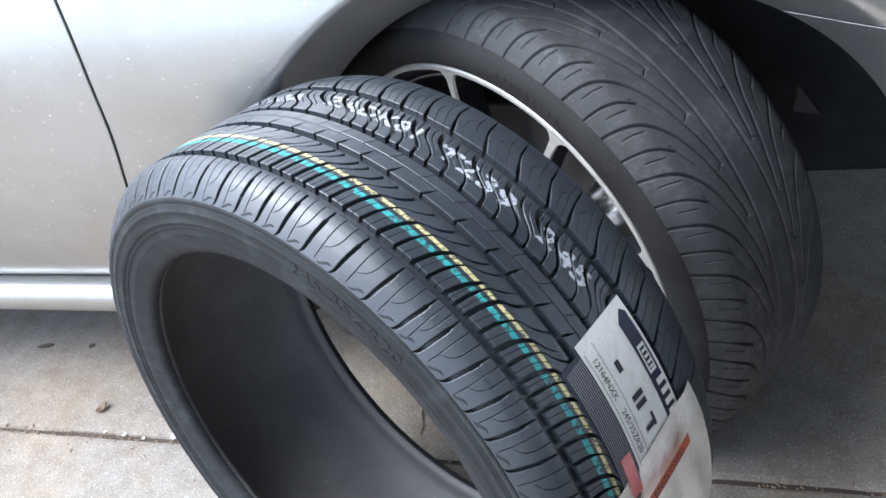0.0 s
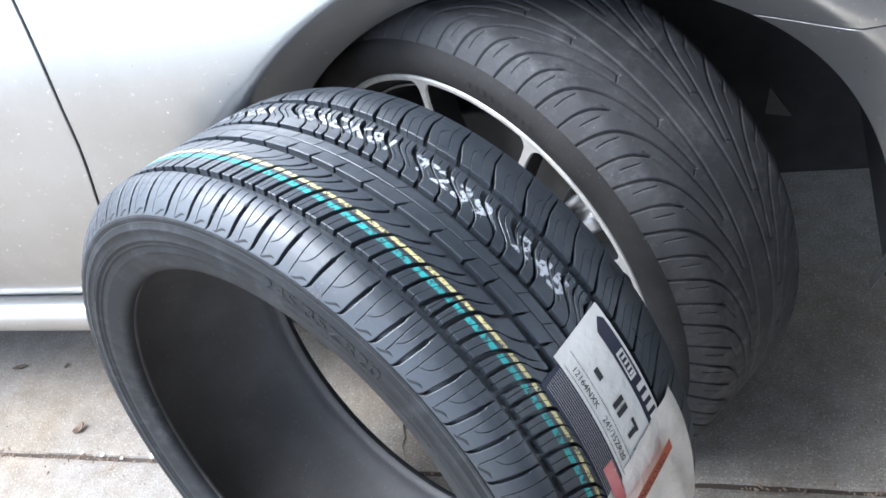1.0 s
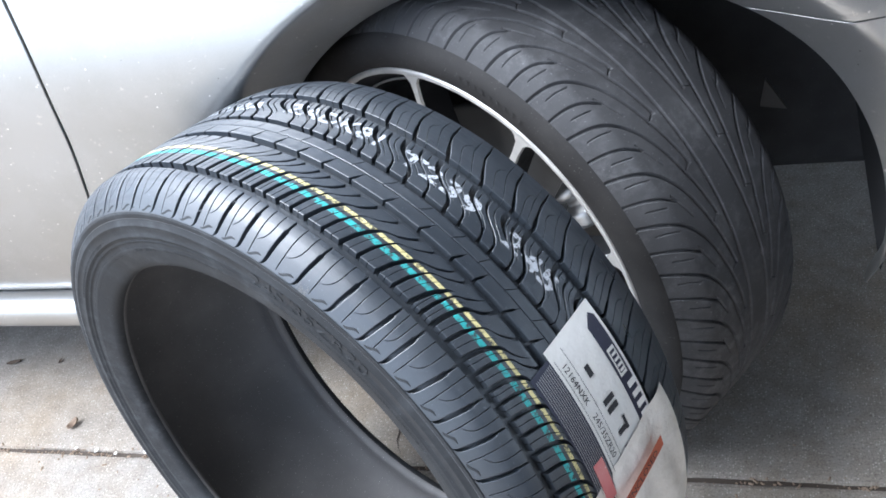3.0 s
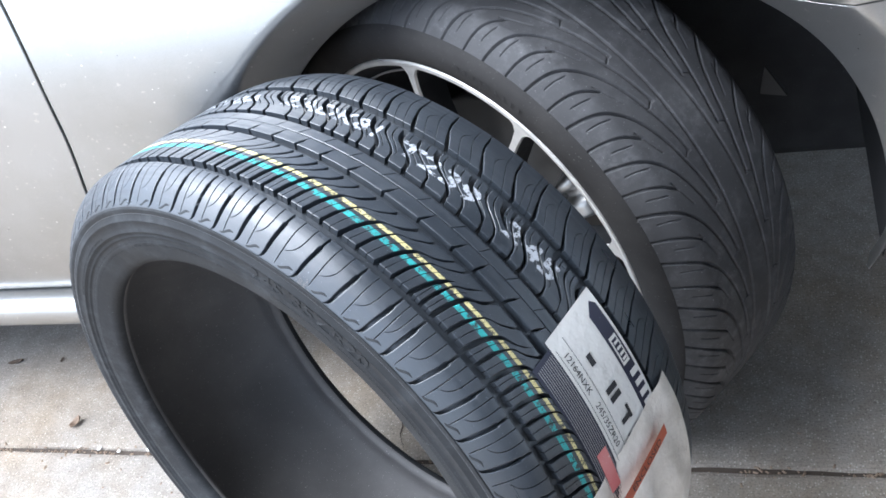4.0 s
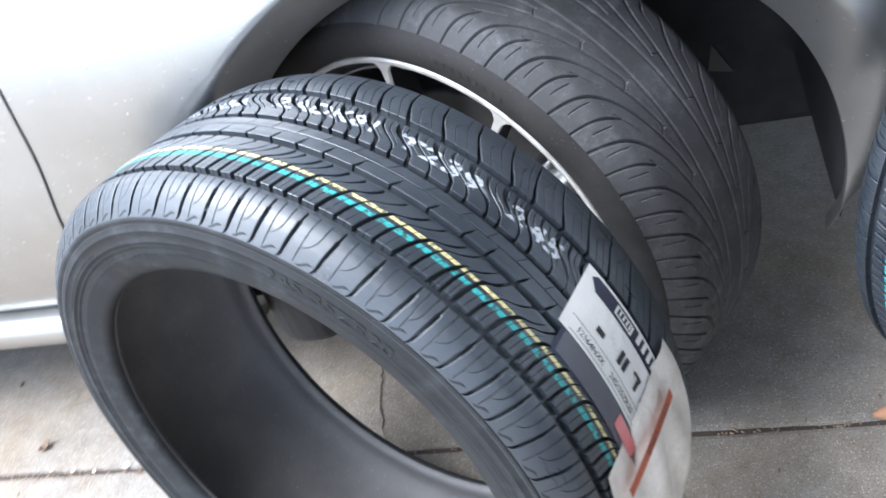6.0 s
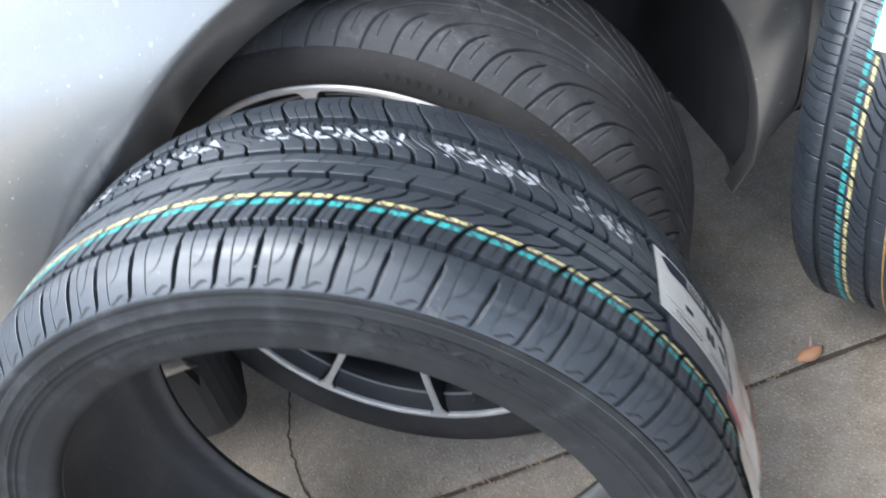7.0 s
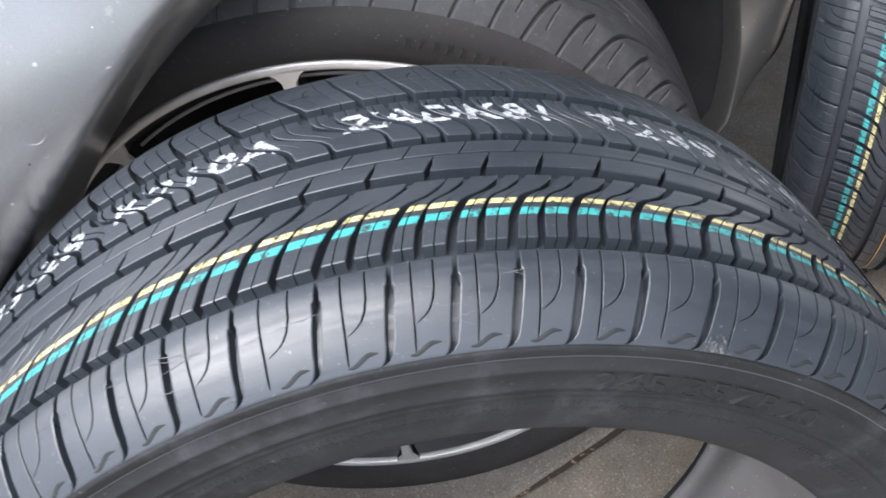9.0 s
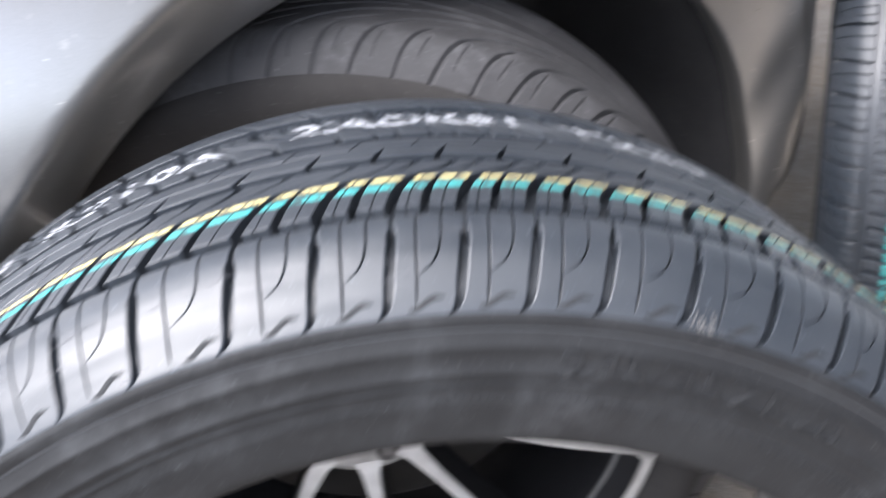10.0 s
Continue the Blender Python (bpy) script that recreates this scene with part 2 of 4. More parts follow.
def line(points):
    """A smooth function through (x, y) points, x rising."""
    xs, ys = [p[0] for p in points], [p[1] for p in points]
    return lambda x: float(np.interp(x, xs, ys))


# ---- new tyre: 245 mm wide, 680 mm across ----
R0 = 0.3405


def crown(w):
    """Radius of the tread surface over its width."""
    a = abs(w)
    if w > 0.0745:
        return R0 - 0.0035 * 0.555 - 22.3 * (w - 0.0745) ** 2
    return R0 - 0.0035 * (a / 0.1) ** 2 - 3.5 * max(0.0, a - 0.0745) ** 2


PITCHES = (5.9, 6.3, 6.2, 5.2, 4.7, 4.7, 4.85, 5.35, 6.5, 5.6, 4.8, 5.2, 5.9)
STARTS = [53.8]
while STARTS[-1] < 53.8 + 360 - 7.5:
    STARTS.append(STARTS[-1] + PITCHES[(len(STARTS) - 1) % len(PITCHES)])
LENGTHS = [(STARTS[(i + 1) % len(STARTS)] - STARTS[i]) % 360 for i in range(len(STARTS))]

# each rib: edges, then grooves as (share of the pitch, run in degrees over w, half width in metres over w)
RIBS = {
    "outer_shoulder": (0.0745, 0.1085, [
        (0.0, [(0.0745, 0), (0.090, 0.35), (0.1035, 0.95), (0.1066, 1.2), (0.1078, 1.6), (0.1085, 2.1)], [(0.0745, 0.0010), (0.0838, 0.0011), (0.0850, 0.0019), (0.1010, 0.0019), (0.1060, 0.0015), (0.1078, 0.0009), (0.1085, 0.0)]),
        (0.34, [(0.0745, 0.0), (0.0880, 0.25), (0.0925, 0.5), (0.0955, 0.9), (0.0975, 1.4), (0.0985, 1.9), (0.0990, 2.2), (0.1085, 2.2)], [(0.0745, 0.0), (0.0755, 0.0004), (0.0984, 0.00045), (0.0992, 0.0), (0.1085, 0.0)]),
        (0.68, [(0.0745, 0.0), (0.0985, 0.45), (0.1060, 0.7), (0.1085, 0.8)], [(0.0745, 0.0), (0.0755, 0.0004), (0.1040, 0.00045), (0.1062, 0.0003), (0.1068, 0.0), (0.1085, 0.0)]),
    ]),
    "striped": (0.018, 0.066, [
        (0.0, [(0.018, -6.0), (0.0205, -5.8), (0.023, -5.4), (0.026, -4.9), (0.029, -4.3), (0.031, -3.7), (0.0325, -3.0), (0.0345, -2.35), (0.038, -1.8), (0.044, -1.2), (0.052, -0.6), (0.066, 0)], [(0.018, 0.0022), (0.0215, 0.0018), (0.028, 0.0021), (0.034, 0.0023), (0.044, 0.0023), (0.066, 0.0024)]),
        (0.27, [(0.018, -5.3), (0.026, -4.3), (0.031, -3.2), (0.0345, -2.2), (0.044, -1.1), (0.052, -0.55), (0.066, 0)], [(0.018, 0.0), (0.031, 0.0), (0.035, 0.0003), (0.064, 0.0003), (0.066, 0.0003)]),
        (0.52, [(0.018, -5.6), (0.0205, -5.4), (0.023, -5.0), (0.026, -4.4), (0.029, -3.8), (0.031, -3.2), (0.0325, -2.6), (0.0345, -2.05), (0.038, -1.55), (0.044, -1.05), (0.052, -0.5), (0.066, 0)], [(0.018, 0.0019), (0.0215, 0.0013), (0.028, 0.0012), (0.036, 0.0009), (0.043, 0.0010), (0.048, 0.0018), (0.066, 0.0019)]),
        (0.77, [(0.018, -5.3), (0.026, -4.3), (0.031, -3.2), (0.0345, -2.2), (0.044, -1.1), (0.052, -0.55), (0.066, 0)], [(0.018, 0.0), (0.031, 0.0), (0.035, 0.0003), (0.064, 0.0003), (0.066, 0.0003)]),
    ]),
    "centre_lower": (-0.0026, 0.0105, [
        (0.1, [(-0.0026, -1.0), (0.003, -0.6), (0.0105, 0.0)], [(-0.0026, 0.0003), (0.0015, 0.0004), (0.004, 0.0012), (0.0105, 0.0014)]),
    ]),
    "centre_upper": (-0.014, -0.0034, [
        (0.45, [(-0.014, -1.1), (-0.0034, 0.0)], [(-0.014, 0.0004), (-0.0034, 0.0004)]),
    ]),
    "marked": (-0.061, -0.0205, [
        (0.0, [(-0.061, 0), (-0.055, -0.15), (-0.050, -0.5), (-0.046, -1.1), (-0.0425, -1.9), (-0.039, -2.8), (-0.036, -3.6), (-0.032, -4.3), (-0.028, -4.7), (-0.0205, -5.0)], [(-0.061, 0.0029), (-0.045, 0.0028), (-0.037, 0.0025), (-0.030, 0.0020), (-0.0225, 0.0018), (-0.0205, 0.0024)]),
        (0.28, [(-0.061, 0), (-0.053, -0.2), (-0.048, -0.65), (-0.044, -1.35), (-0.040, -2.3), (-0.034, -3.4), (-0.0205, -4.2)], [(-0.061, 0.0004), (-0.045, 0.0007), (-0.036, 0.0006), (-0.030, 0.0), (-0.0205, 0.0)]),
        (0.52, [(-0.061, 0), (-0.054, -0.15), (-0.049, -0.55), (-0.045, -1.2), (-0.041, -2.1), (-0.037, -3.1), (-0.033, -3.9), (-0.028, -4.4), (-0.0205, -4.7)], [(-0.061, 0.0015), (-0.047, 0.0013), (-0.040, 0.0012), (-0.030, 0.0011), (-0.0225, 0.0012), (-0.0205, 0.0019)]),
        (0.78, [(-0.061, 0), (-0.053, -0.2), (-0.048, -0.65), (-0.044, -1.35), (-0.040, -2.35), (-0.034, -3.5), (-0.0205, -4.4)], [(-0.061, 0.0004), (-0.045, 0.0007), (-0.036, 0.0006), (-0.030, 0.0), (-0.0205, 0.0)]),
    ]),
    "inner_shoulder": (-0.1215, -0.0695, [
        (0.0, [(-0.1215, 3.2), (-0.108, 2.6), (-0.098, 2.3), (-0.088, 1.6), (-0.0695, 0)], [(-0.1215, 0.0004), (-0.11, 0.0010), (-0.09, 0.0011), (-0.084, 0.0012), (-0.079, 0.0020), (-0.0695, 0.0022)]),
        (0.33, [(-0.1215, 2.9), (-0.098, 2.3), (-0.088, 1.6), (-0.0695, 0)], [(-0.1215, 0.0), (-0.107, 0.0003), (-0.072, 0.0003), (-0.0695, 0.0003)]),
        (0.66, [(-0.1215, 1.2), (-0.1, 1.2), (-0.094, 1.9), (-0.088, 1.6), (-0.0695, 0)], [(-0.1215, 0.0), (-0.101, 0.0), (-0.1, 0.0003), (-0.072, 0.0003), (-0.0695, 0.0003)]),
    ]),
}
STRIPES = ((0.0368, 0.0405, 1), (0.0443, 0.0495, 2))


def groove_list(rib):
    """All grooves of a rib in turn round the tyre: (start in degrees, run, half width)."""
    out = []
    for s, p in zip(STARTS, LENGTHS):
        for share, run, half in RIBS[rib][2]:
            out.append((s + share * p, line([(w, d * p / 5.3) for w, d in run]), line(half)))
    return out


def rib_mesh(rib, depth=0.0072):
    w0, w1, _ = RIBS[rib]
    ch = 0.0006
    ws = list(np.linspace(w0, w1, 27 if rib == "outer_shoulder" else 23 if rib in ("striped", "marked") else 11 if w1 - w0 > 0.03 else 5))
    if rib == "striped":
        ws = sorted(set([round(x, 5) for x in ws if all(abs(x - e) > 0.0011 for st in STRIPES for e in st[:2])] + [e for st in STRIPES for e in st[:2]]))
    ws = [w0, w0, w0 + ch] + ws[1:-1] + [w1 - ch, w1, w1]
    n = len(ws)
    gl = groove_list(rib)
    v, f, slots = [], [], []
    runs = [([s + run(w) for w in ws], [half(w) for w in ws]) for s, run, half in gl]
    for i in range(len(gl)):
        a, ha = runs[i]
        b, hb = runs[(i + 1) % len(gl)]
        lap = 360 if i == len(gl) - 1 else 0
        base = len(v)
        for k, w in enumerate(ws):
            r = crown(w)
            lo, hi = radians(a[k]) + ha[k] / r, radians(b[k] + lap) - hb[k] / r
            if hi < lo + 1e-5:
                lo = hi = (lo + hi) / 2
            ca, cb = min(ch, 0.45 * ha[k] + 0.00004), min(ch, 0.45 * hb[k] + 0.00004)
            la, lb = min(ca / r, (hi - lo) * 0.25), min(cb / r, (hi - lo) * 0.25)
            edge = k in (1, n - 2)
            for t, h in ((lo, -depth), (lo, -ca * 0.6), (lo + la, 0), ((lo + hi) / 2, 0), (hi - lb, 0), (hi, -cb * 0.6), (hi, -depth)):
                if k in (0, n - 1):
                    h = -depth
                elif edge:
                    h = min(h, -ch * 0.6)
                v.append(((r + h) * math.cos(t), (r + h) * math.sin(t), w))
        for k in range(n - 1):
            wm = (ws[k] + ws[k + 1]) / 2
            for c in range(6):
                f.append((base + k * 7 + c, base + k * 7 + c + 1, base + (k + 1) * 7 + c + 1, base + (k + 1) * 7 + c))
                slot = 0
                if rib == "striped" and 1 <= c <= 4:
                    for lo_w, hi_w, m in STRIPES:
                        if lo_w < wm < hi_w:
                            slot = m
                slots.append(slot)
    return mesh_from("tread_rib", v, f, False, slots)


SIDE = [(0.1086, 0.3129), (0.1089, 0.3100), (0.1088, 0.3075), (0.1084, 0.3060), (0.1088, 0.3045), (0.1098, 0.3030), (0.1104, 0.3005), (0.1113, 0.2998), (0.1105, 0.2988), (0.1107, 0.2940), (0.1103, 0.2890), (0.1111, 0.2882), (0.1100, 0.2872), (0.1090, 0.2850), (0.1086, 0.2832), (0.1094, 0.2826), (0.1082, 0.2818), (0.1078, 0.2800),
        (0.1076, 0.2760), (0.1080, 0.2745), (0.1074, 0.2725), (0.1066, 0.2690), (0.1056, 0.2655), (0.1042, 0.2610), (0.1034, 0.2575), (0.1016, 0.2530), (0.0985, 0.2500), (0.0930, 0.2493)]
side_w = line(sorted((r, w) for w, r in SIDE[:-3]))


def carcass_mesh():
    floor_r = 0.0070
    tread = [(w, crown(w) - floor_r) for w in np.linspace(0.1065, -0.1205, 31)]
    inner = [(0.0885, 0.2503), (0.0860, 0.2550), (0.0880, 0.2640), (0.0930, 0.2760), (0.0960, 0.2900), (0.0940, 0.3000), (0.0850, 0.3120), (0.06, 0.3220), (0.0, 0.3260)]
    loop = SIDE[::-1] + tread + [(-w - 0.018, r + 0.007 * smoothstep(0.29, 0.313, r)) for w, r in SIDE] + [(-w - 0.018 * (1 - smoothstep(0.300, 0.322, r)), r) for w, r in inner[:-1]] + inner[::-1]
    me = lathe("carcass", loop, 200, True, True)
    slots = []
    n = len(loop)
    lin = set(range(2 * len(SIDE) + 31 - 1, n))
    tr = set(range(len(SIDE), len(SIDE) + 31 - 1))
    for p in me.polygons:
        k = p.index % n
        slots.append(2 if k in lin else 0 if k in tr else 1)
    me.polygons.foreach_set("material_index", slots)
    return me


def crescent_mesh():
    """A small raised lip at the foot of a shoulder block."""
    v, f = [], []
    n = 14
    for i in range(n + 1):
        u = i / n
        th = radians(4.45 - 2.5 * u)
        w = 0.1071 - 0.0026 * smoothstep(0.1, 0.8, u) + 0.0004 * u
        wide = 0.0010 * math.sin(math.pi * min(0.97, u * 0.92 + 0.05)) ** 0.7
        for dw, h in ((-1.2 * wide, -0.0006), (-0.35 * wide, 0.0005 * math.sin(math.pi * min(1, u + 0.02)) + 0.0001), (0.5 * wide, 0.0004), (wide, -0.0006)):
            r = crown(w + dw) + h
            v.append((r * math.cos(th), r * math.sin(th), w + dw))
    for i in range(n):
        for c in range(3):
            f.append((i * 4 + c, i * 4 + c + 1, i * 4 + c + 5, i * 4 + c + 4))
    return mesh_from("shoulder_lip", v, f, True)


def serration_mesh():
    """Fine comb of teeth on the wall of a main groove."""
    v, f = [], []
    for i in range(720):
        th = radians(i * 0.5)
        b = len(v)
        r = crown(-0.014)
        for t, w, h in ((th, -0.0140, -0.0002), (th + 0.0022, -0.0140, -0.0002), (th + 0.0022, -0.0172, -0.0045), (th, -0.0172, -0.0045)):
            v.append(((r + h) * math.cos(t), (r + h) * math.sin(t), w))
        f.append((b, b + 1, b + 2, b + 3))
    return mesh_from("groove_serration", v, f)


def ribbed_ring():
    """Fine radial ribs moulded near the bead."""
    v, f = [], []
    for i in range(540):
        th = radians(i * 360 / 540)
        b = len(v)
        for t, h in ((th, 0.0), (th + 0.003, 0.00035), (th + 0.006, 0.0)):
            for r in (0.2708, 0.2772):
                v.append((r * math.cos(t), r * math.sin(t), side_w(r) + h - 0.0001))
        f += [(b, b + 2, b + 3, b + 1), (b + 2, b + 4, b + 5, b + 3)]
    return mesh_from("ribbed_ring", v, f)


# ---- lettering ----
def glyphs(text, size):
    """The triangles of a line of writing in the built-in font, x along the line, y up, as arrays."""
    cu = bpy.data.curves.new("writing", "FONT")
    cu.body, cu.size, cu.resolution_u = text, size, 2
    ob = new("writing", cu)
    bpy.context.view_layer.update()
    me = bpy.data.meshes.new_from_object(ob)
    me.calc_loop_triangles()
    tri = [[tuple(me.vertices[i].co[:2]) for i in t.vertices] for t in me.loop_triangles]
    bpy.data.objects.remove(ob)
    bpy.data.curves.remove(cu)
    bpy.data.meshes.remove(me)
    return np.array(tri)


def wrap(x, y, theta, w, lift, turn=0.0):
    """From the line's own plane to the tread: x runs against the angle, y towards the inner side."""
    c, s = math.cos(radians(turn)), math.sin(radians(turn))
    x, y = c * x - s * y, s * x + c * y
    ww = w - y
    r = crown(max(-0.11, min(0.11, ww))) + lift
    t = radians(theta) - x / R0
    return (r * math.cos(t), r * math.sin(t), ww)


def tread_writing(text, size, theta, w, seed, degrees, turn=0.0):
    """Stamped white characters on the block tops only, worn."""
    rng = random.Random(seed)
    tri = glyphs(text, size)
    tri[:, :, 0] *= radians(degrees) * R0 / tri[:, :, 0].max()
    gl = [(s + k, run, half) for s, run, half in groove_list("marked") for k in (0, -360)]
    cell = 0.0008
    x0, y0 = tri[:, :, 0].min(), tri[:, :, 1].min()
    x1, y1 = tri[:, :, 0].max(), tri[:, :, 1].max()
    near = [q for q in gl if theta - math.degrees(x1 / R0) - 12 < q[0] < theta + 14]
    v, f = [], []
    a, b, c = tri[:, 0], tri[:, 1], tri[:, 2]

    def inside(px, py):
        d1 = (px - b[:, 0]) * (a[:, 1] - b[:, 1]) - (a[:, 0] - b[:, 0]) * (py - b[:, 1])
        d2 = (px - c[:, 0]) * (b[:, 1] - c[:, 1]) - (b[:, 0] - c[:, 0]) * (py - c[:, 1])
        d3 = (px - a[:, 0]) * (c[:, 1] - a[:, 1]) - (c[:, 0] - a[:, 0]) * (py - a[:, 1])
        return np.any(((d1 >= 0) & (d2 >= 0) & (d3 >= 0)) | ((d1 <= 0) & (d2 <= 0) & (d3 <= 0)))

    for i in range(int((x1 - x0) / cell) + 1):
        for j in range(int((y1 - y0) / cell) + 1):
            px, py = x0 + (i + 0.5) * cell, y0 + (j + 0.5) * cell
            if not any(inside(px + dx, py + dy) for dx, dy in ((0, 0), (0.0008, 0), (-0.0008, 0), (0, 0.0008), (0, -0.0008))):
                continue
            ww, th = w - py, theta - math.degrees(px / R0)
            if any(half(ww) > 0.0009 and abs(radians(s + run(ww) - th)) * R0 < half(ww) + 0.0002 for s, run, half in near):
                continue
            if noise.noise((px * 260, py * 260, seed)) < -0.42 or rng.random() < 0.03:
                continue
            k = len(v)
            h = cell * 0.52
            v += [wrap(px + dx, py + dy, theta, w, 0.0003, turn) for dx, dy in ((-h, -h), (h, -h), (h, h), (-h, h))]
            f.append((k, k + 1, k + 2, k + 3))
    return mesh_from("white_marking", v, f)


def flat_writing(text, size, theta, w, lift, bold=1.0, turn=0.0):
    tri = glyphs(text, size)
    v, f = [], []
    for t in tri:
        k = len(v)
        v += [wrap(x * bold, y, theta, w, lift, turn) for x, y in t]
        f.append((k, k + 1, k + 2))
    return mesh_from("printed_line", v, f)


def side_writing(text, size, theta, r, height):
    """Moulded characters on the outer sidewall."""
    tri = glyphs(text, size)
    v, f = [], []
    for t in tri:
        k = len(v)
        for lift in (height, -0.001):
            for x, y in t:
                th = radians(theta) - x * 1.5 / r
                v.append(((r + y) * math.cos(th), (r + y) * math.sin(th), side_w(r + y) + lift))
        f += [(k, k + 1, k + 2), (k, k + 3, k + 4, k + 1), (k + 1, k + 4, k + 5, k + 2), (k + 2, k + 5, k + 3, k)]
    return mesh_from("moulded_lettering", v, f)


def patch(name, theta0, theta1, edge0, edge1, lift, rows=20, cols=8, wave=0.0, smooth=True):
    """A thin sheet on the tread from theta0 down to theta1 between two edges w(u), u from 0 to 1."""
    pts = []
    for i in range(rows + 1):
        u = i / rows
        w0, w1 = edge0(u), edge1(u)
        row = []
        for j in range(cols + 1):
            s = j / cols
            w = w0 + (w1 - w0) * s
            th = radians(theta0(s) + (theta1(s) - theta0(s)) * u)
            h = (lift(u, s) if callable(lift) else lift) + (wave * noise.noise((u * 5, s * 5, 3.1)) if wave else 0)
            r = crown(max(-0.105, min(0.105, w))) + h
            row.append((r * math.cos(th), r * math.sin(th), w))
        pts.append(row)
    return grid_mesh(name, pts, smooth, True)


def tread_bar(theta0, theta1, w0, w1, lift, name="printed_bar"):
    n = max(2, int(abs(theta0 - theta1) / 1.2))
    return patch(name, lambda s: theta0, lambda s: theta1, lambda u: w0, lambda u: w1, lift, n, 1, smooth=False)


TYRE_PARTS = {}


def new_tyre(label, m, spin=0.0):
    ob = thing("tyre", label, "tyre", m @ pose(0, 0, 0, 0, 0, spin), "new tyres on the ground")
    if not TYRE_PARTS:
        TYRE_PARTS["carcass"] = carcass_mesh()
        for rib in RIBS:
            TYRE_PARTS[rib] = rib_mesh(rib)
        TYRE_PARTS["lip"] = crescent_mesh()
        TYRE_PARTS["comb"] = serration_mesh()
        TYRE_PARTS["ribs"] = ribbed_ring()
        TYRE_PARTS["size"] = side_writing("245/35ZR20", 0.0165, 76.0, 0.2868, 0.0006)
    carcass = part("carcass", TYRE_PARTS["carcass"], [RUBBER, RUBBER_SIDE, RUBBER_LINER], ob, "black rubber sidewalls, beads and inner liner")
    for rib in RIBS:
        part("tread_rib", TYRE_PARTS[rib], [RUBBER, YELLOW, CYAN], ob, "rubber rib with a yellow and a turquoise stripe" if rib == "striped" else "")
    for s, p in zip(STARTS, LENGTHS):
        lip = part("shoulder_lip", TYRE_PARTS["lip"], [RUBBER_SIDE], ob)
        lip.matrix_local = pose(0, 0, 0, 0, 0, s)
    part("groove_comb", TYRE_PARTS["comb"], [RUBBER], ob)
    part("ribbed_ring", TYRE_PARTS["ribs"], [RUBBER_SIDE], carcass)
    part("moulded_lettering", TYRE_PARTS["size"], [RUBBER_SIDE], carcass)
    return ob


def axis_pose(c, yaw, lean):
    """Local z along the tyre's axis, local x level."""
    a = Vector((math.cos(yaw) * math.cos(lean), math.sin(yaw) * math.cos(lean), math.sin(lean)))
    u = Vector((0, 0, 1)).cross(a).normalized()
    v = a.cross(u)
    return Matrix(((u.x, v.x, a.x, c[0]), (u.y, v.y, a.y, c[1]), (u.z, v.z, a.z, c[2]), (0, 0, 0, 1)))


# ---- ground ----
def ground_mesh():
    """Concrete slabs with one sunk joint along x; the sheet runs on to the horizon."""
    xs = [-400, -60, -12, -4, -2.2] + list(np.arange(-2.0, 2.01, 0.02)) + [2.3, 4, 12, 60, 400]
    prof = [(-400, 0), (-60, 0), (-12, 0), (-4, 0), (-1.5, 0), (-0.6, 0), (-0.012, 0.0), (-0.0060, -0.0010), (-0.0034, -0.0045), (0.0034, -0.0045), (0.0060, -0.0010), (0.012, 0.0), (0.6, 0), (1.5, 0), (4, 0), (12, 0), (60, 0), (400, 0)]
    v, f, slots = [], [], []
    n = len(prof)
    for x in xs:
        for k, (y, z) in enumerate(prof):
            wob = 0.0022 * noise.noise((x * 9, k * 3.3, 0)) + 0.0012 * noise.noise((x * 45, k * 1.7, 4)) if 6 <= k <= 11 else 0
            v.append((x, y + wob, z - (0.0015 * abs(noise.noise((x * 30, k, 7))) if 7 <= k <= 10 else 0)))
    for i in range(len(xs) - 1):
        for k in range(n - 1):
            f.append((i * n + k, (i + 1) * n + k, (i + 1) * n + k + 1, i * n + k + 1))
            slots.append(1 if 8 <= k <= 8 else 0)
    return mesh_from("ground", v, f, False, slots)


ground = tagged(part("ground", ground_mesh(), [CONCRETE, GRIT]), "weathered beige concrete slab with one open joint", "ground", kind="structure")


def crack_strip(name, pts, width, seed):
    """An uneven dark crack lying in the slab."""
    v, f = [], []
    n = 60
    for i in range(n + 1):
        u = i / n * (len(pts) - 1)
        a, b = pts[int(min(u, len(pts) - 1.001))], pts[int(min(u, len(pts) - 1.001)) + 1]
        s = u - int(min(u, len(pts) - 1.001))
        x, y = a[0] + (b[0] - a[0]) * s, a[1] + (b[1] - a[1]) * s
        x += 0.006 * noise.noise((u * 4, seed, 0)) + 0.0025 * noise.noise((u * 17, seed, 5))
        h = width * (0.45 + 0.9 * abs(noise.noise((u * 9, seed, 2)))) * min(1, 6 * i / n, 6 * (1 - i / n) + 0.1)
        v += [(x - h, y, 0.0008), (x + h, y, 0.0008)]
    for i in range(n):
        f.append((2 * i, 2 * i + 1, 2 * i + 3, 2 * i + 2))
    return mesh_from(name, v, f)


tagged(part("crack", crack_strip("crack", [(-0.225, 0.01), (-0.245, 0.09), (-0.251, 0.155), (-0.241, 0.22), (-0.229, 0.28), (-0.222, 0.42)], 0.0026, 1.0), [GRIT]), "thin dark crack running across the concrete slab", "crack", kind="structure")


# ---- unseen wall and roofs, added to block light from the right ----
# added wall, never in view: cuts low sky light on bumper and tyres
tagged(part("shade_wall_south", box_mesh("shade_wall_south", 0.45, 6.0, -2.2, -2.0, -0.01, 3.2, 0.01), [STUCCO]), "plain grey wall added out of view to block sky light", "wall", kind="structure")


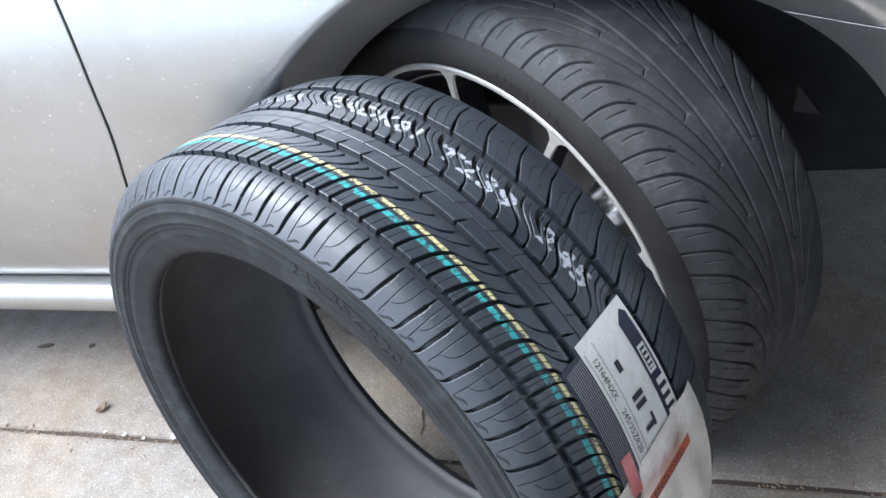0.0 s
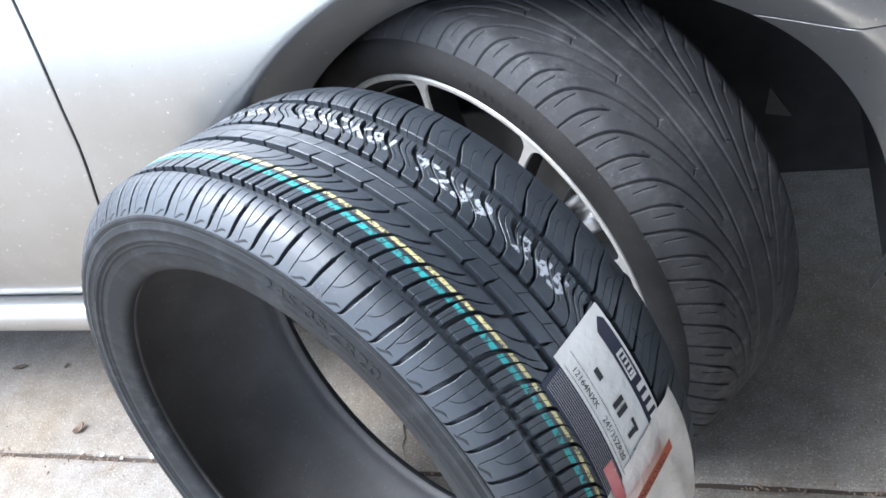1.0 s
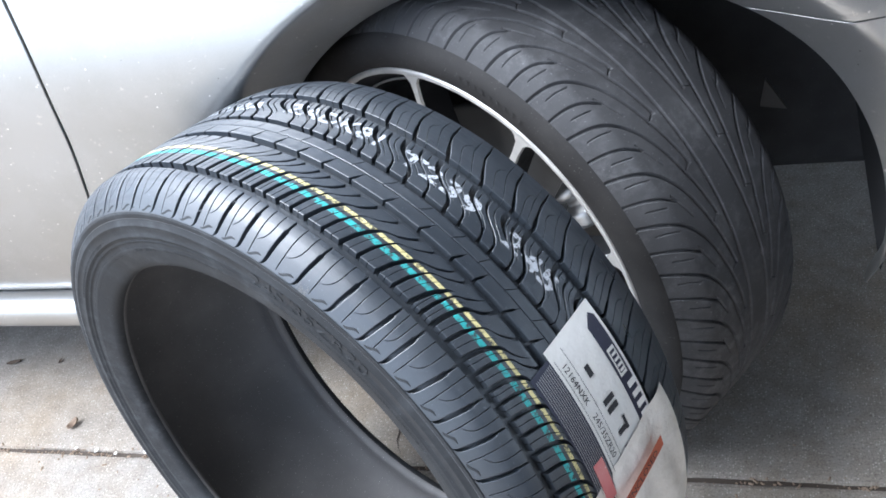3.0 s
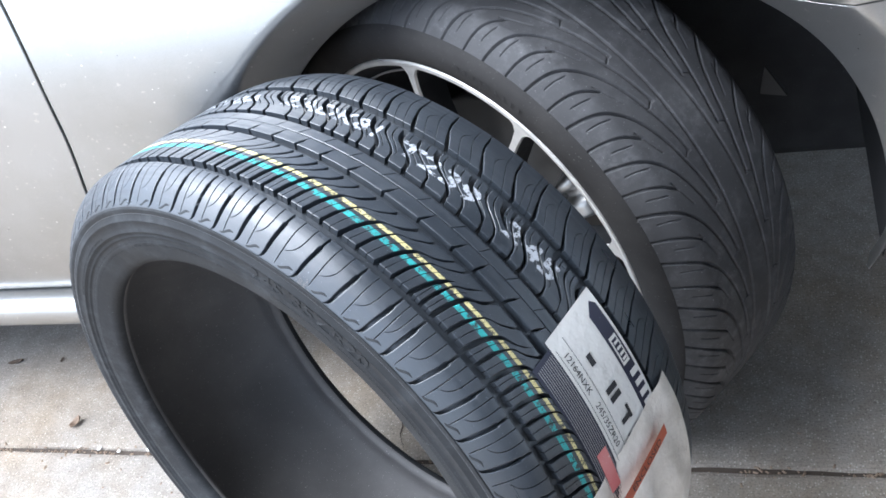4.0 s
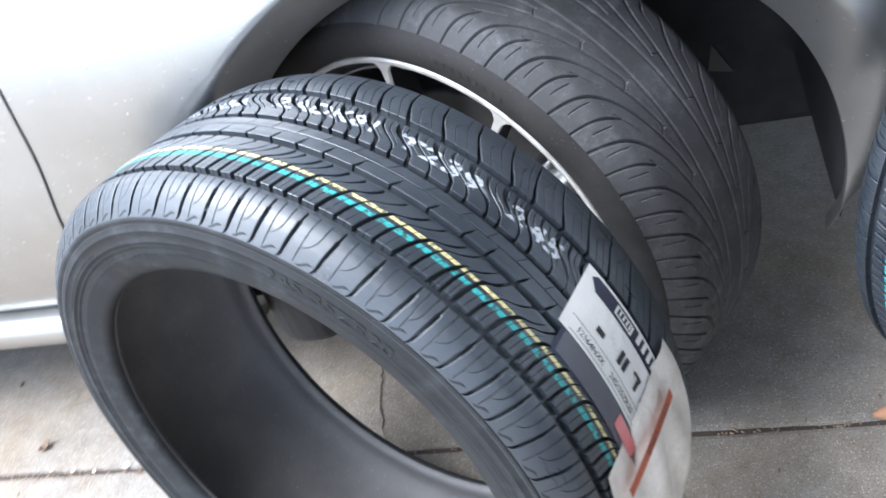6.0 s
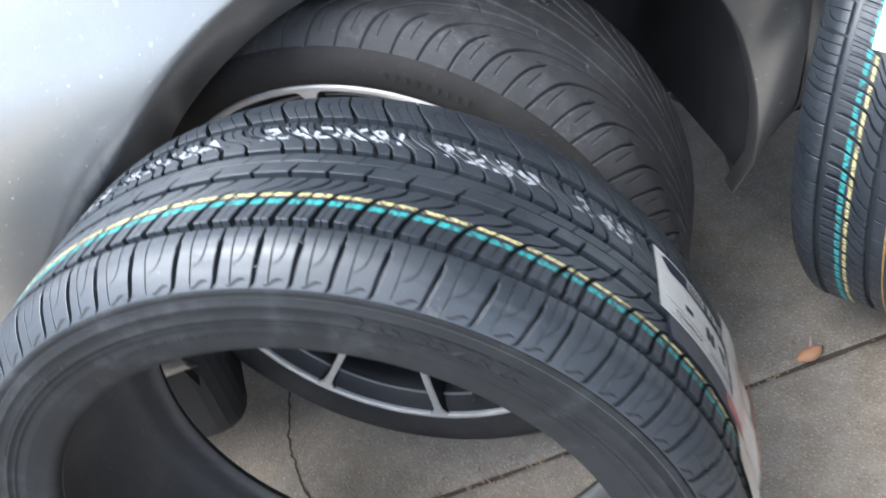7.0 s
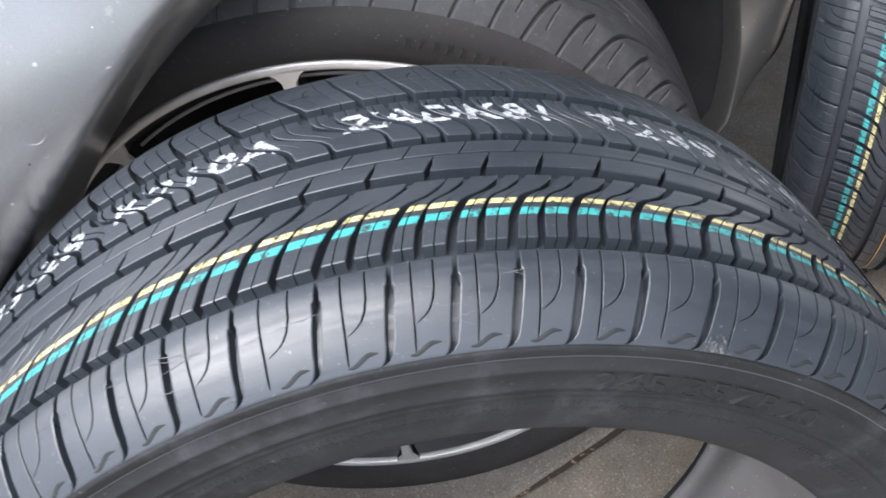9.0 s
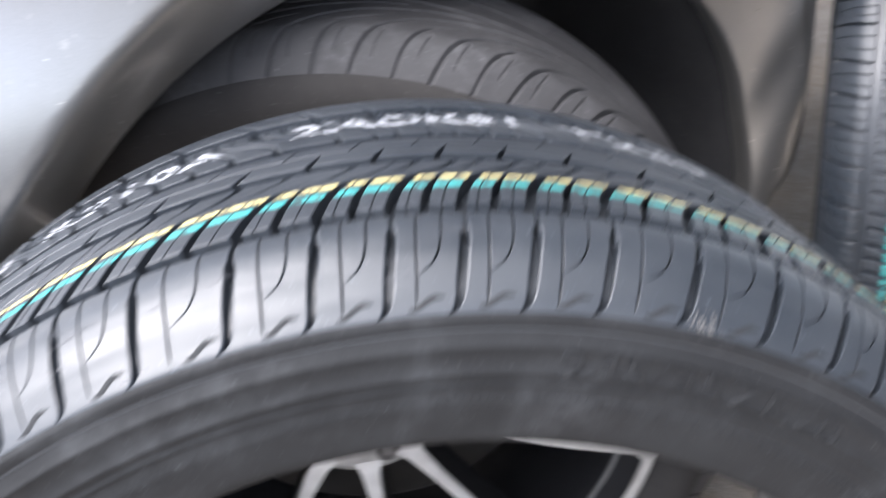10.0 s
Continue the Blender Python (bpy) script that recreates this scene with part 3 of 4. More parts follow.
# added slab, out of view: shades the right side from above
tagged(part("shade_slab_near", box_mesh("shade_slab_near", -0.25, 6.0, -2.3, -0.62, 2.35, 2.51, 0.02), [STUCCO]), "plain grey slab added overhead, out of view, to shade the right side", "roof", kind="structure")


# second added slab, unseen: keeps sun and sky off bumper and second tyre
tagged(part("shade_slab_front", box_mesh("shade_slab_front", -0.30, 6.0, -0.615, 4.5, 2.35, 2.51, 0.02), [STUCCO]), "plain grey slab added above the car's front, out of view, as a light block", "roof", kind="structure")


# ---- car ----
ARCH_X, ARCH_Z, ARCH_R = 0.058, 0.322, 0.368
SEAM_Z = 0.630
arch_line = line([(-40, 0.352), (-10, 0.356), (0, 0.359), (10, 0.364), (23, 0.371), (34, 0.380), (44, 0.384), (54, 0.382), (66, 0.376), (80, 0.370), (95, 0.368), (260, 0.368)])


def arch_r(phi):
    """The wheel arch is a little wider towards its front upper part."""
    return sum(arch_line(math.degrees(phi) + d) for d in (-8, -4, 0, 4, 8)) / 5


def corner_y(x):
    """The plan begins to turn in ahead of the wheel."""
    return 0.030 * (max(0.0, min(x, 0.46) - 0.32) / 0.14) ** 2


def side_y(x, z):
    """The car's flank: y over x and height."""
    y = 0.045 + 0.75 * max(0, 0.55 - z) ** 2 + 4.0 * max(0, 0.31 - z) ** 2 + 1.7 * max(0, z - 0.60) ** 2 + 8.0 * max(0, z - 0.76) ** 2.5
    low = 0.75 * max(0, 0.55 - z) ** 2 + 4.0 * max(0, 0.31 - z) ** 2
    tuck = 5.0 * max(0, 0.40 - z) ** 2 * smoothstep(0.39, 0.47, x)
    return y + corner_y(x) - 0.5 * low * smoothstep(0.30, 0.44, x) + tuck


def valley(x, z):
    """A shallow hollow runs down the bumper behind its corner."""
    return 0.006 * math.exp(-((x - 0.432 - 0.26 * (z - 0.5)) / 0.025) ** 2) * smoothstep(0.36, 0.50, z) * smoothstep(0.0, 0.06, SEAM_Z - z)


def flank(x, z):
    phi = math.atan2(z - ARCH_Z, x - ARCH_X)
    d = math.hypot(x - ARCH_X, z - ARCH_Z) - arch_r(phi + (2 * math.pi if phi < -1.2 else 0))
    y = side_y(x, z)
    edge = 0.115 - 0.018 * smoothstep(-0.2, 0.3, x)
    k = min(1.0, max(0.0, d / (0.060 + 0.045 * smoothstep(134, 166, math.degrees(phi) % 360))))
    s = 1.03 * k if k < 0.90 else 1 - 0.073 * (0.62 * ((1 - k) / 0.10) + 0.38 * ((1 - k) / 0.10) ** 2)
    y = y * s + max(edge, y) * (1 - s)
    if x > 0.3 and z < SEAM_Z:
        y += valley(x, z)
    return (x, y, z)


def door_x(z):
    """The gap between door and fender leans and bends with the height."""
    if z < 0.50:
        return -0.5054 - 0.30 * (0.50 - z)
    if z > 0.76:
        return -0.4985 - 0.36 * (z - 0.76)
    return -0.4790 - (1.10 if z < 0.655 else 1.77) * (z - 0.655) ** 2


def box_reach(phi, x0, x1, z0, z1):
    c, s = math.cos(phi), math.sin(phi)
    t = 9.0
    if c > 1e-6:
        t = min(t, (x1 - ARCH_X) / c)
    if c < -1e-6:
        lo, hi = 0.0, 3.0
        for _ in range(40):
            k = (lo + hi) / 2
            lo, hi = (k, hi) if ARCH_X + c * k > door_x(ARCH_Z + s * k) + x0 else (lo, k)
        t = min(t, lo)
    if s > 1e-6:
        t = min(t, (z1 - ARCH_Z) / s)
    if s < -1e-6:
        t = min(t, (z0 - ARCH_Z) / s)
    return t


def arch_panel(name, a0, a1, inner, outer, n=120, m=60):
    pts = []
    for i in range(n + 1):
        phi = radians(a0 + (a1 - a0) * i / n)
        r0, r1 = inner(phi), outer(phi)
        row = []
        R_ = arch_r(phi)
        if r0 < R_ + 1e-4:
            for dr, dy in ((0.004, 0.03), (0.0, 0.012), (-0.001, 0.004)):
                p = flank(ARCH_X + (R_ + dr) * math.cos(phi), ARCH_Z + (R_ + dr) * math.sin(phi))
                q = flank(ARCH_X + R_ * math.cos(phi), ARCH_Z + R_ * math.sin(phi))
                row.append((p[0], q[1] + dy, p[2]))
        else:
            p = flank(ARCH_X + r0 * math.cos(phi), ARCH_Z + r0 * math.sin(phi))
            row += [(p[0], p[1] + d, p[2]) for d in (0.02, 0.006, 0.001)]
        span = max(r1 - r0, 1e-4)
        for r in [r0 + span * (j / m) ** 1.5 for j in range(m)] + [r1 - min(0.003, 0.02 * span), r1 - min(0.0012, 0.01 * span), r1]:
            row.append(flank(ARCH_X + r * math.cos(phi), ARCH_Z + r * math.sin(phi)))
        p = row[-1]
        row += [(p[0], p[1] + 0.0012, p[2]), (p[0], p[1] + 0.003, p[2]), (p[0], p[1] + 0.02, p[2])]
        pts.append(row)
    return grid_mesh(name, pts, True, True)


car = thing("car", "silver car parked with its front wheel turned outwards", "car")
XF, GAP = 0.46, 0.0022


def seam_reach(phi):
    s = math.sin(phi)
    return (SEAM_Z - ARCH_Z) / s if s > 0.05 else 9.0


fender = part("fender", arch_panel("fender", 37.5, 207.0, lambda p: max(arch_r(p), seam_reach(p) + GAP if math.cos(p) > 0 else arch_r(p)), lambda p: box_reach(p, GAP, XF + 0.005, 0.1, 0.95)), [PAINT], car, "silver metallic front fender with a film of dust")
bumper = part("bumper", arch_panel("bumper", -14.0, 58.0, lambda p: arch_r(p), lambda p: max(arch_r(p) + 0.001, min(box_reach(p, 0.0, XF, 0.1, 0.95), seam_reach(p)))), [PAINT], car)


def flank_sheet(name, x0, x1, z0, z1, nx, nz):
    pts = []
    for x in [x0 + (x1 - x0) * i / nx for i in range(nx)] + [x1 - 0.003, x1 - 0.0012, x1]:
        col = []
        for z in [z0, z0 + 0.0012, z0 + 0.003] + [z0 + (z1 - z0) * j / nz for j in range(1, nz + 1)]:
            col.append((x + door_x(z), side_y(x, z), z))
        pts.append([(col[0][0], col[0][1] + 0.02, z0), (col[0][0], col[0][1] + 0.002, z0)] + col)
    first, last = [(p[0], p[1] + 0.02, p[2]) for p in pts[0]], [(p[0], p[1] + 0.02, p[2]) for p in pts[-1]]
    near = [(p[0], p[1] + 0.002, p[2]) for p in pts[-1]]
    return grid_mesh(name, [first] + pts + [near, last], True, False)


door = part("door", flank_sheet("door", -1.1, -GAP, 0.248, 0.95, 40, 40), [PAINT], car, "silver door with pale water spots")


def sill_mesh():
    prof = [(0.155, 0.246), (0.126, 0.245), (0.112, 0.241), (0.098, 0.232), (0.094, 0.222), (0.096, 0.205), (0.106, 0.188), (0.125, 0.174), (0.16, 0.168)]
    xs = np.linspace(-1.7, -0.375, 30)
    return grid_mesh("sill", [[(x, y + 0.03 * smoothstep(-0.42, -0.30, x), z) for y, z in prof] for x in xs], True, True)


def rear_side_mesh():
    """Plain flank and tail behind the door."""
    pts = []
    for x in list(np.linspace(-1.70, -4.02, 24)) + [-4.08, -4.1]:
        tuck = 0.06 * smoothstep(-3.9, -4.1, x)
        pts.append([(x, side_y(-1.5, z) + tuck, z) for z in np.linspace(0.22, 0.93, 20)])
    for y in np.linspace(0.2, 1.8, 12):
        pts.append([(-4.11, y, z) for z in np.linspace(0.22, 0.93, 20)])
    return grid_mesh("rear_panel", pts, True, False)


part("rear_panel", rear_side_mesh(), [PAINT], car)
part("sill", sill_mesh(), [PAINT], car, "bright silver sill below the door")

# front corner: the plan curve goes round, the face is sculpted in height
PLAN = [(0.46, 0.0), (0.50, 0.018), (0.54, 0.042), (0.58, 0.078), (0.615, 0.128), (0.645, 0.203), (0.675, 0.348), (0.71, 0.668), (0.72, 0.938)]


def front_mesh(z0, z1, sculpt):
    pts = []
    for i in range(49):
        u = i / 48 * (len(PLAN) - 1)
        k = min(int(u), len(PLAN) - 2)
        s = u - k
        p0, p1, p2, p3 = PLAN[max(0, k - 1)], PLAN[k], PLAN[k + 1], PLAN[min(len(PLAN) - 1, k + 2)]
        def cat(c):
            a, b, d, e = p0[c], p1[c], p2[c], p3[c]
            return 0.5 * (2 * b + (d - a) * s + (2 * a - 5 * b + 4 * d - e) * s * s + (3 * b - a - 3 * d + e) * s ** 3)
        x, y = cat(0), cat(1)
        col = []
        for j in range(41):
            z = z0 + (z1 - z0) * j / 40
            base = side_y(XF, z) + (valley(x, z) if sculpt else 0.0)
            dd = 0.0 if sculpt else 0.013 * min(1, u / 2)
            if sculpt:
                on = smoothstep(0.0, 1.1, u)
                top = 0.60 + 0.05 * smoothstep(0.5, 2.5, u)
                dd = 0.045 * on * smoothstep(top, top - 0.09, z) * (1 - smoothstep(0.50, 0.33, z) * 0.9)
                dd += 0.015 * on * smoothstep(0.31, 0.2, z)
            ix, iy = -0.35 * dd - 0.25 * dd * min(1, u / 4), dd
            col.append((x + ix, base + y + iy - 0.0, z))
        pts.append(col)
    return grid_mesh("bumper_front", pts, True, False)


part("bumper_front", front_mesh(0.17, SEAM_Z, True), [PAINT], bumper, "sculpted silver bumper corner")
part("front_wing", front_mesh(SEAM_Z + GAP, 0.80, False), [PAINT], fender)


HEIGHT = line([(-4.1, 0.75), (-3.8, 1.0), (-3.0, 1.38), (-2.3, 1.44), (-1.7, 1.40), (-0.95, 1.02), (-0.4, 0.99), (0.2, 0.93), (0.5, 0.86), (0.66, 0.78), (0.72, 0.68)])


def shell_mesh():
    """Bonnet, cabin and far side, which close the car."""
    pts = []
    for x in np.linspace(-4.1, 0.71, 60):
        h = HEIGHT(x)
        y0 = 0.20 + 0.35 * smoothstep(0.35, 0.72, x) + 0.1 * smoothstep(-1.0, -1.7, x)
        z0 = min(0.90, h - 0.05)
        row = [(x, y0, z0 - 0.03)]
        for k in range(17):
            s = k / 16
            row.append((x, y0 + (1.78 - 2 * y0 + y0) * s, z0 + (h - z0) * (1 - abs(2 * s - 1) ** 4)))
        row += [(x, 1.83, 0.6), (x, 1.80, 0.25)]
        pts.append(row)
    return grid_mesh("body_shell", pts, True, False)


part("body_shell", shell_mesh(), [PAINT], car)
part("subframe", box_mesh("subframe", -0.36, 0.60, 0.505, 0.60, 0.10, 0.40, 0.02), [DUSTY_PLASTIC], car)
part("undertray", box_mesh("undertray", 0.50, 0.66, 0.30, 1.60, 0.165, 0.19, 0.008), [DARK_PLASTIC], car)
part("front_grille", box_mesh("front_grille", 0.58, 0.69, 0.50, 1.60, 0.17, 0.70, 0.03), [DARK_PLASTIC], car)


def liner_mesh():
    pts = []
    for i in range(49):
        phi = radians(-10 + 205 * i / 48)
        r = arch_r(phi) + 0.008
        row = [(ARCH_X + r * math.cos(phi), 0.118 + y, ARCH_Z + r * math.sin(phi)) for y in (0, 0.05, 0.12, 0.2, 0.3, 0.36)]
        row += [(ARCH_X + k * math.cos(phi), 0.50, ARCH_Z + k * math.sin(phi)) for k in (r * 0.9, r * 0.5, 0.01)]
        pts.append(row)
    return grid_mesh("wheel_arch_liner", pts, True, False)


part("wheel_arch_liner", liner_mesh(), [DUSTY_PLASTIC], car, "black plastic wheel arch liner")
part("underbody", box_mesh("underbody", -3.6, 0.60, 0.80, 1.70, 0.16, 0.32, 0.02), [DARK_PLASTIC], car)
part("splash_guard", box_mesh("splash_guard", -0.385, -0.272, 0.135, 0.40, 0.080, 0.33, 0.045), [DARK_PLASTIC], car)
part("underbody", box_mesh("underbody", -3.2, -0.36, 0.15, 0.53, 0.19, 0.30, 0.02), [DARK_PLASTIC], car)


def bracket_mesh():
    bm = bmesh.new()
    a = [bm.verts.new(p) for p in ((0.291, 0.40, 0.300), (0.325, 0.39, 0.300), (0.298, 0.40, 0.343), (0.291, 0.41, 0.298), (0.325, 0.40, 0.298), (0.299, 0.406, 0.343))]
    for q in ((0, 1, 2), (5, 4, 3), (0, 3, 4, 1), (1, 4, 5, 2), (2, 5, 3, 0)):
        bm.faces.new([a[k] for k in q])
    return bm


part("bracket", bracket_mesh(), [metal_material("dull_bracket", (0.15, 0.145, 0.14), 0.6, 0.2)], car)


# ---- front wheel ----
C_Z, C_R = 0.3235, 0.3345
wheel_pose = axis_pose((-0.0046, 0.1707, C_Z), -2.1219, 0.0384)
MID, HALF = -0.007, 0.1007


def flat_foot(v):
    """Presses the tyre flat where it stands (local y is nearly up)."""
    x, y, z = v
    return (x, max(y, -C_Z + 0.0005 - 0.0384 * z), z + (0.10 * (y + C_Z) if y < -C_Z else 0) * (1 if z > 0 else -1) * -1)


def worn_crown(w):
    a = abs(w - MID)
    return C_R - 0.0045 * (a / 0.1) ** 2 - 25.0 * max(0.0, a - 0.070) ** 2


LONG = [(0.095, 0.3), (0.081, -0.9), (0.067, -2.5), (0.054, -4.8), (0.042, -8.3), (0.034, -12.2), (0.028, -16.3), (0.0215, -21.2), (0.0165, -26.5)]
SHORT = [(0.095, 0.1), (0.082, -0.7), (0.069, -2.0), (0.054, -4.2)]
RINGS = (0.0068, -0.0245)
CENTRE = -0.009
DASHES = ([(0.085, -2.6), (0.077, -3.0), (0.068, -3.7)], [(0.083, -8.2), (0.068, -9.3)], [(0.057, 2.2), (0.045, -3.2)])
TICK = [(0.0160, -26.2), (0.0290, -27.6)]


def smooth_run(points, n=5):
    """More points along a run, rounded."""
    out = []
    p = [points[0]] + points + [points[-1]]
    for i in range(1, len(p) - 2):
        for k in range(n):
            s = k / n
            out.append(tuple(0.5 * (2 * b + (d - a) * s + (2 * a - 5 * b + 4 * d - e) * s * s + (3 * b - a - 3 * d + e) * s ** 3) for a, b, d, e in zip(p[i - 1], p[i], p[i + 1], p[i + 2])))
    return out + [points[-1]]


LONG, SHORT = smooth_run(LONG), smooth_run(SHORT)


def worn_tread():
    tiles, cols, rows = 35, 80, 240
    step = 360 / tiles
    ws = np.linspace(MID - HALF, MID + HALF, rows)
    ths = np.arange(cols) * step / cols
    T, Wd = np.meshgrid(ths, ws)
    X, Y = np.radians(T) * C_R, Wd

    def dist(points, shift):
        d = np.full(T.shape, 1.0)
        for (wa, ta), (wb, tb) in zip(points, points[1:]):
            ax, bx = radians(ta + shift) * C_R, radians(tb + shift) * C_R
            vx, vy = bx - ax, wb - wa
            px, py = X - ax, Y - wa
            t = np.clip((px * vx + py * vy) / (vx * vx + vy * vy), 0, 1)
            d = np.minimum(d, np.hypot(px - t * vx, py - t * vy))
        return d

    h = np.zeros(T.shape)

    def cut(d, half, depth, soft=0.0011):
        nonlocal h
        h = np.minimum(h, -depth * np.clip((half + soft - d) / soft, 0, 1))

    def far(points):
        return [(2 * CENTRE - w, th) for w, th in points]

    for k in range(-1, 5):
        sh = k * step - 0.8
        for side in (list, far):
            cut(dist(side(LONG), sh), 0.0010, 0.0040, 0.0008)
            cut(dist(side(TICK), sh), 0.0002, 0.0018, 0.0007)
            cut(dist(side(SHORT), sh - 5.4), 0.0008, 0.0034, 0.0008)
            for d in DASHES:
                cut(dist(side(d), sh), 0.0002, 0.0022, 0.0006)
    for w in RINGS:
        cut(np.abs(Y - w), 0.0011, 0.0030, 0.0010)
    crowns = np.array([worn_crown(w) for w in ws])[:, None]
    rad = crowns + h
    n = tiles * cols
    full = np.tile(rad, (1, tiles))
    ang = np.radians(np.arange(n) * 360 / n)
    vx, vy = full * np.cos(ang)[None], full * np.sin(ang)[None]
    vz = np.repeat(ws[:, None], n, 1)
    low = vy < -C_Z + 0.0005 - 0.0384 * vz
    vy = np.where(low, -C_Z + 0.0005 - 0.0384 * vz, vy)
    verts = np.stack([vx, vy, vz], -1).reshape(-1, 3)
    i, j = np.meshgrid(np.arange(rows - 1), np.arange(n), indexing="ij")
    j2 = (j + 1) % n
    faces = np.stack([i * n + j, i * n + j2, (i + 1) * n + j2, (i + 1) * n + j], -1).reshape(-1, 4)
    return mesh_from("tread", verts.tolist(), faces.tolist(), True)


def worn_sides():
    e = worn_crown(MID + HALF)
    prof = [(MID + HALF, e), (0.0953, e - 0.0015), (0.0972, e - 0.004), (0.0992, 0.2985), (0.1006, 0.2930), (0.1010, 0.2880), (0.1004, 0.2820), (0.0992, 0.2770), (0.0975, 0.2715), (0.0960, 0.2680), (0.0953, 0.2672), (0.0945, 0.2645), (0.0920, 0.2622), (0.0880, 0.2600), (0.080, 0.255)]
    back = [(-0.080, 0.255), (-0.10, 0.265), (-0.111, 0.28), (-0.1155, 0.290), (-0.1135, 0.300), (MID - HALF, worn_crown(MID - HALF))]
    me = lathe("sidewall", prof, 220, True)
    me2 = lathe("sidewall", back, 160, True)
    for m_ in (me, me2):
        for v in m_.vertices:
            v.co = flat_foot(v.co)
    return me, me2


WHEEL = 0.0915
rim_prof = [(WHEEL - 0.004, 0.2625), (WHEEL + 0.0015, 0.2620), (WHEEL + 0.003, 0.2605), (WHEEL + 0.0028, 0.2560), (WHEEL + 0.0015, 0.2545), (WHEEL - 0.003, 0.2540)]
barrel_prof = [(WHEEL - 0.003, 0.2540), (WHEEL - 0.012, 0.2480), (WHEEL - 0.020, 0.2420), (WHEEL - 0.024, 0.2370), (WHEEL - 0.045, 0.2340), (0.0, 0.228), (-0.09, 0.232), (-0.11, 0.25), (-0.108, 0.262)]
wheel = part("wheel", lathe("wheel", rim_prof, 220, True), [MACHINED], car, "multi-spoke alloy wheel with machined faces and dark pockets")
wheel.matrix_world = wheel_pose
part("rim_barrel", lathe("rim_barrel", barrel_prof, 160, True), [DARK_ALLOY], wheel)
part("rim_step", lathe("rim_step", [(WHEEL - 0.0185, 0.2395), (WHEEL - 0.0175, 0.2385), (WHEEL - 0.018, 0.2365), (WHEEL - 0.0205, 0.2360)], 200, True), [metal_material("dull_alloy", (0.30, 0.30, 0.30), 0.5, 0.7)], wheel)
part("tyre_tread", worn_tread(), [RUBBER_OLD], wheel, "worn directional tread, dusty black rubber")
s1, s2 = worn_sides()
part("tyre_sidewall", s1, [RUBBER_OLD_SIDE], wheel)
part("tyre_sidewall", s2, [RUBBER_OLD_SIDE], wheel)


def spoke_mesh():
    """One spoke, radial along local x: machined face, dark flanks; two arms meet it near the hub."""
    bm = bmesh.new()
    stations = [(0.058, 0.0185, 0.072), (0.066, 0.0125, 0.0741), (0.076, 0.0088, 0.077), (0.1, 0.0068, 0.0824), (0.14, 0.006, 0.09), (0.19, 0.0052, 0.0945), (0.23, 0.005, 0.0946), (0.246, 0.0062, 0.0941), (0.2525, 0.0105, 0.094), (0.2565, 0.017, 0.094)]
    rows = []
    for r, h, w in stations:
        rows.append([bm.verts.new(p) for p in ((r, -h * 0.8, w - 0.040), (r, -h, w - 0.003), (r, -h + 0.0012, w), (r, h - 0.0012, w), (r, h, w - 0.003), (r, h * 0.8, w - 0.040))])
    for a, b in zip(rows, rows[1:]):
        for k in range(5):
            fc = bm.faces.new((a[k], b[k], b[k + 1], a[k + 1]))
            fc.material_index = 0 if 1 <= k <= 3 else 1
    bmesh.ops.recalc_face_normals(bm, faces=bm.faces[:])
    me = bpy.data.meshes.new("spoke")
    bm.to_mesh(me)
    bm.free()
    me.materials.append(MACHINED)
    me.materials.append(DARK_ALLOY)
    return me


spoke = spoke_mesh()
for k in range(10):
    o = part("spoke", spoke, [MACHINED], wheel)
    o.matrix_local = pose(0, 0, 0, 0, 0, 23.2 + 36 * k)
hub = part("hub", lathe("hub", [(0.050, 0.076), (0.070, 0.074), (0.0735, 0.066), (0.072, 0.040), (0.076, 0.034), (0.079, 0.030), (0.080, 0.0005)], 72), [MACHINED], wheel)
nut = lathe("wheel_nut", [(0.056, 0.0105), (0.077, 0.0105), (0.080, 0.0085), (0.081, 0.0005)], 6, False)
for k in range(5):
    o = part("wheel_nut", nut, [STEEL], wheel)
    o.matrix_local = pose(0.054 * math.cos(radians(72 * k + 8)), 0.054 * math.sin(radians(72 * k + 8)), 0)
part("brake_disc", lathe("brake_disc", [(0.0, 0.165), (0.012, 0.165), (0.014, 0.16), (0.014, 0.09), (0.03, 0.085), (0.03, 0.01)], 96), [metal_material("dull_iron", (0.10, 0.095, 0.09), 0.55)], wheel)


def caliper_mesh():
    pts = []
    for i in range(21):
        u = i / 20
        a = radians(23 + 24 * u)
        bul = min(1.0, 5.0 * u, 5.0 * (1 - u)) * (1.0 - 0.22 * smoothstep(0.42, 0.52, u) * smoothstep(0.70, 0.60, u))
        pts.append([(r * math.cos(a), r * math.sin(a), w) for r, w in ((0.135, 0.0), (0.142, 0.036 * bul), (0.158, 0.052 * bul), (0.178, 0.058 * bul), (0.192, 0.052 * bul), (0.203, 0.034 * bul), (0.207, 0.0))])
    return grid_mesh("brake_caliper", pts, True, False)


part("brake_caliper", caliper_mesh(), [metal_material("silver_caliper", (0.5, 0.5, 0.5), 0.36)], wheel, "shiny silver brake caliper")
valve = part("valve", lathe("valve", [(0.0, 0.004), (0.02, 0.004), (0.022, 0.0032), (0.034, 0.0030), (0.036, 0.0005)], 14), [DARK_PLASTIC], wheel)
valve.matrix_local = pose(0.232 * math.cos(radians(-73)), 0.232 * math.sin(radians(-73)), 0.055, 0, 10, 0)


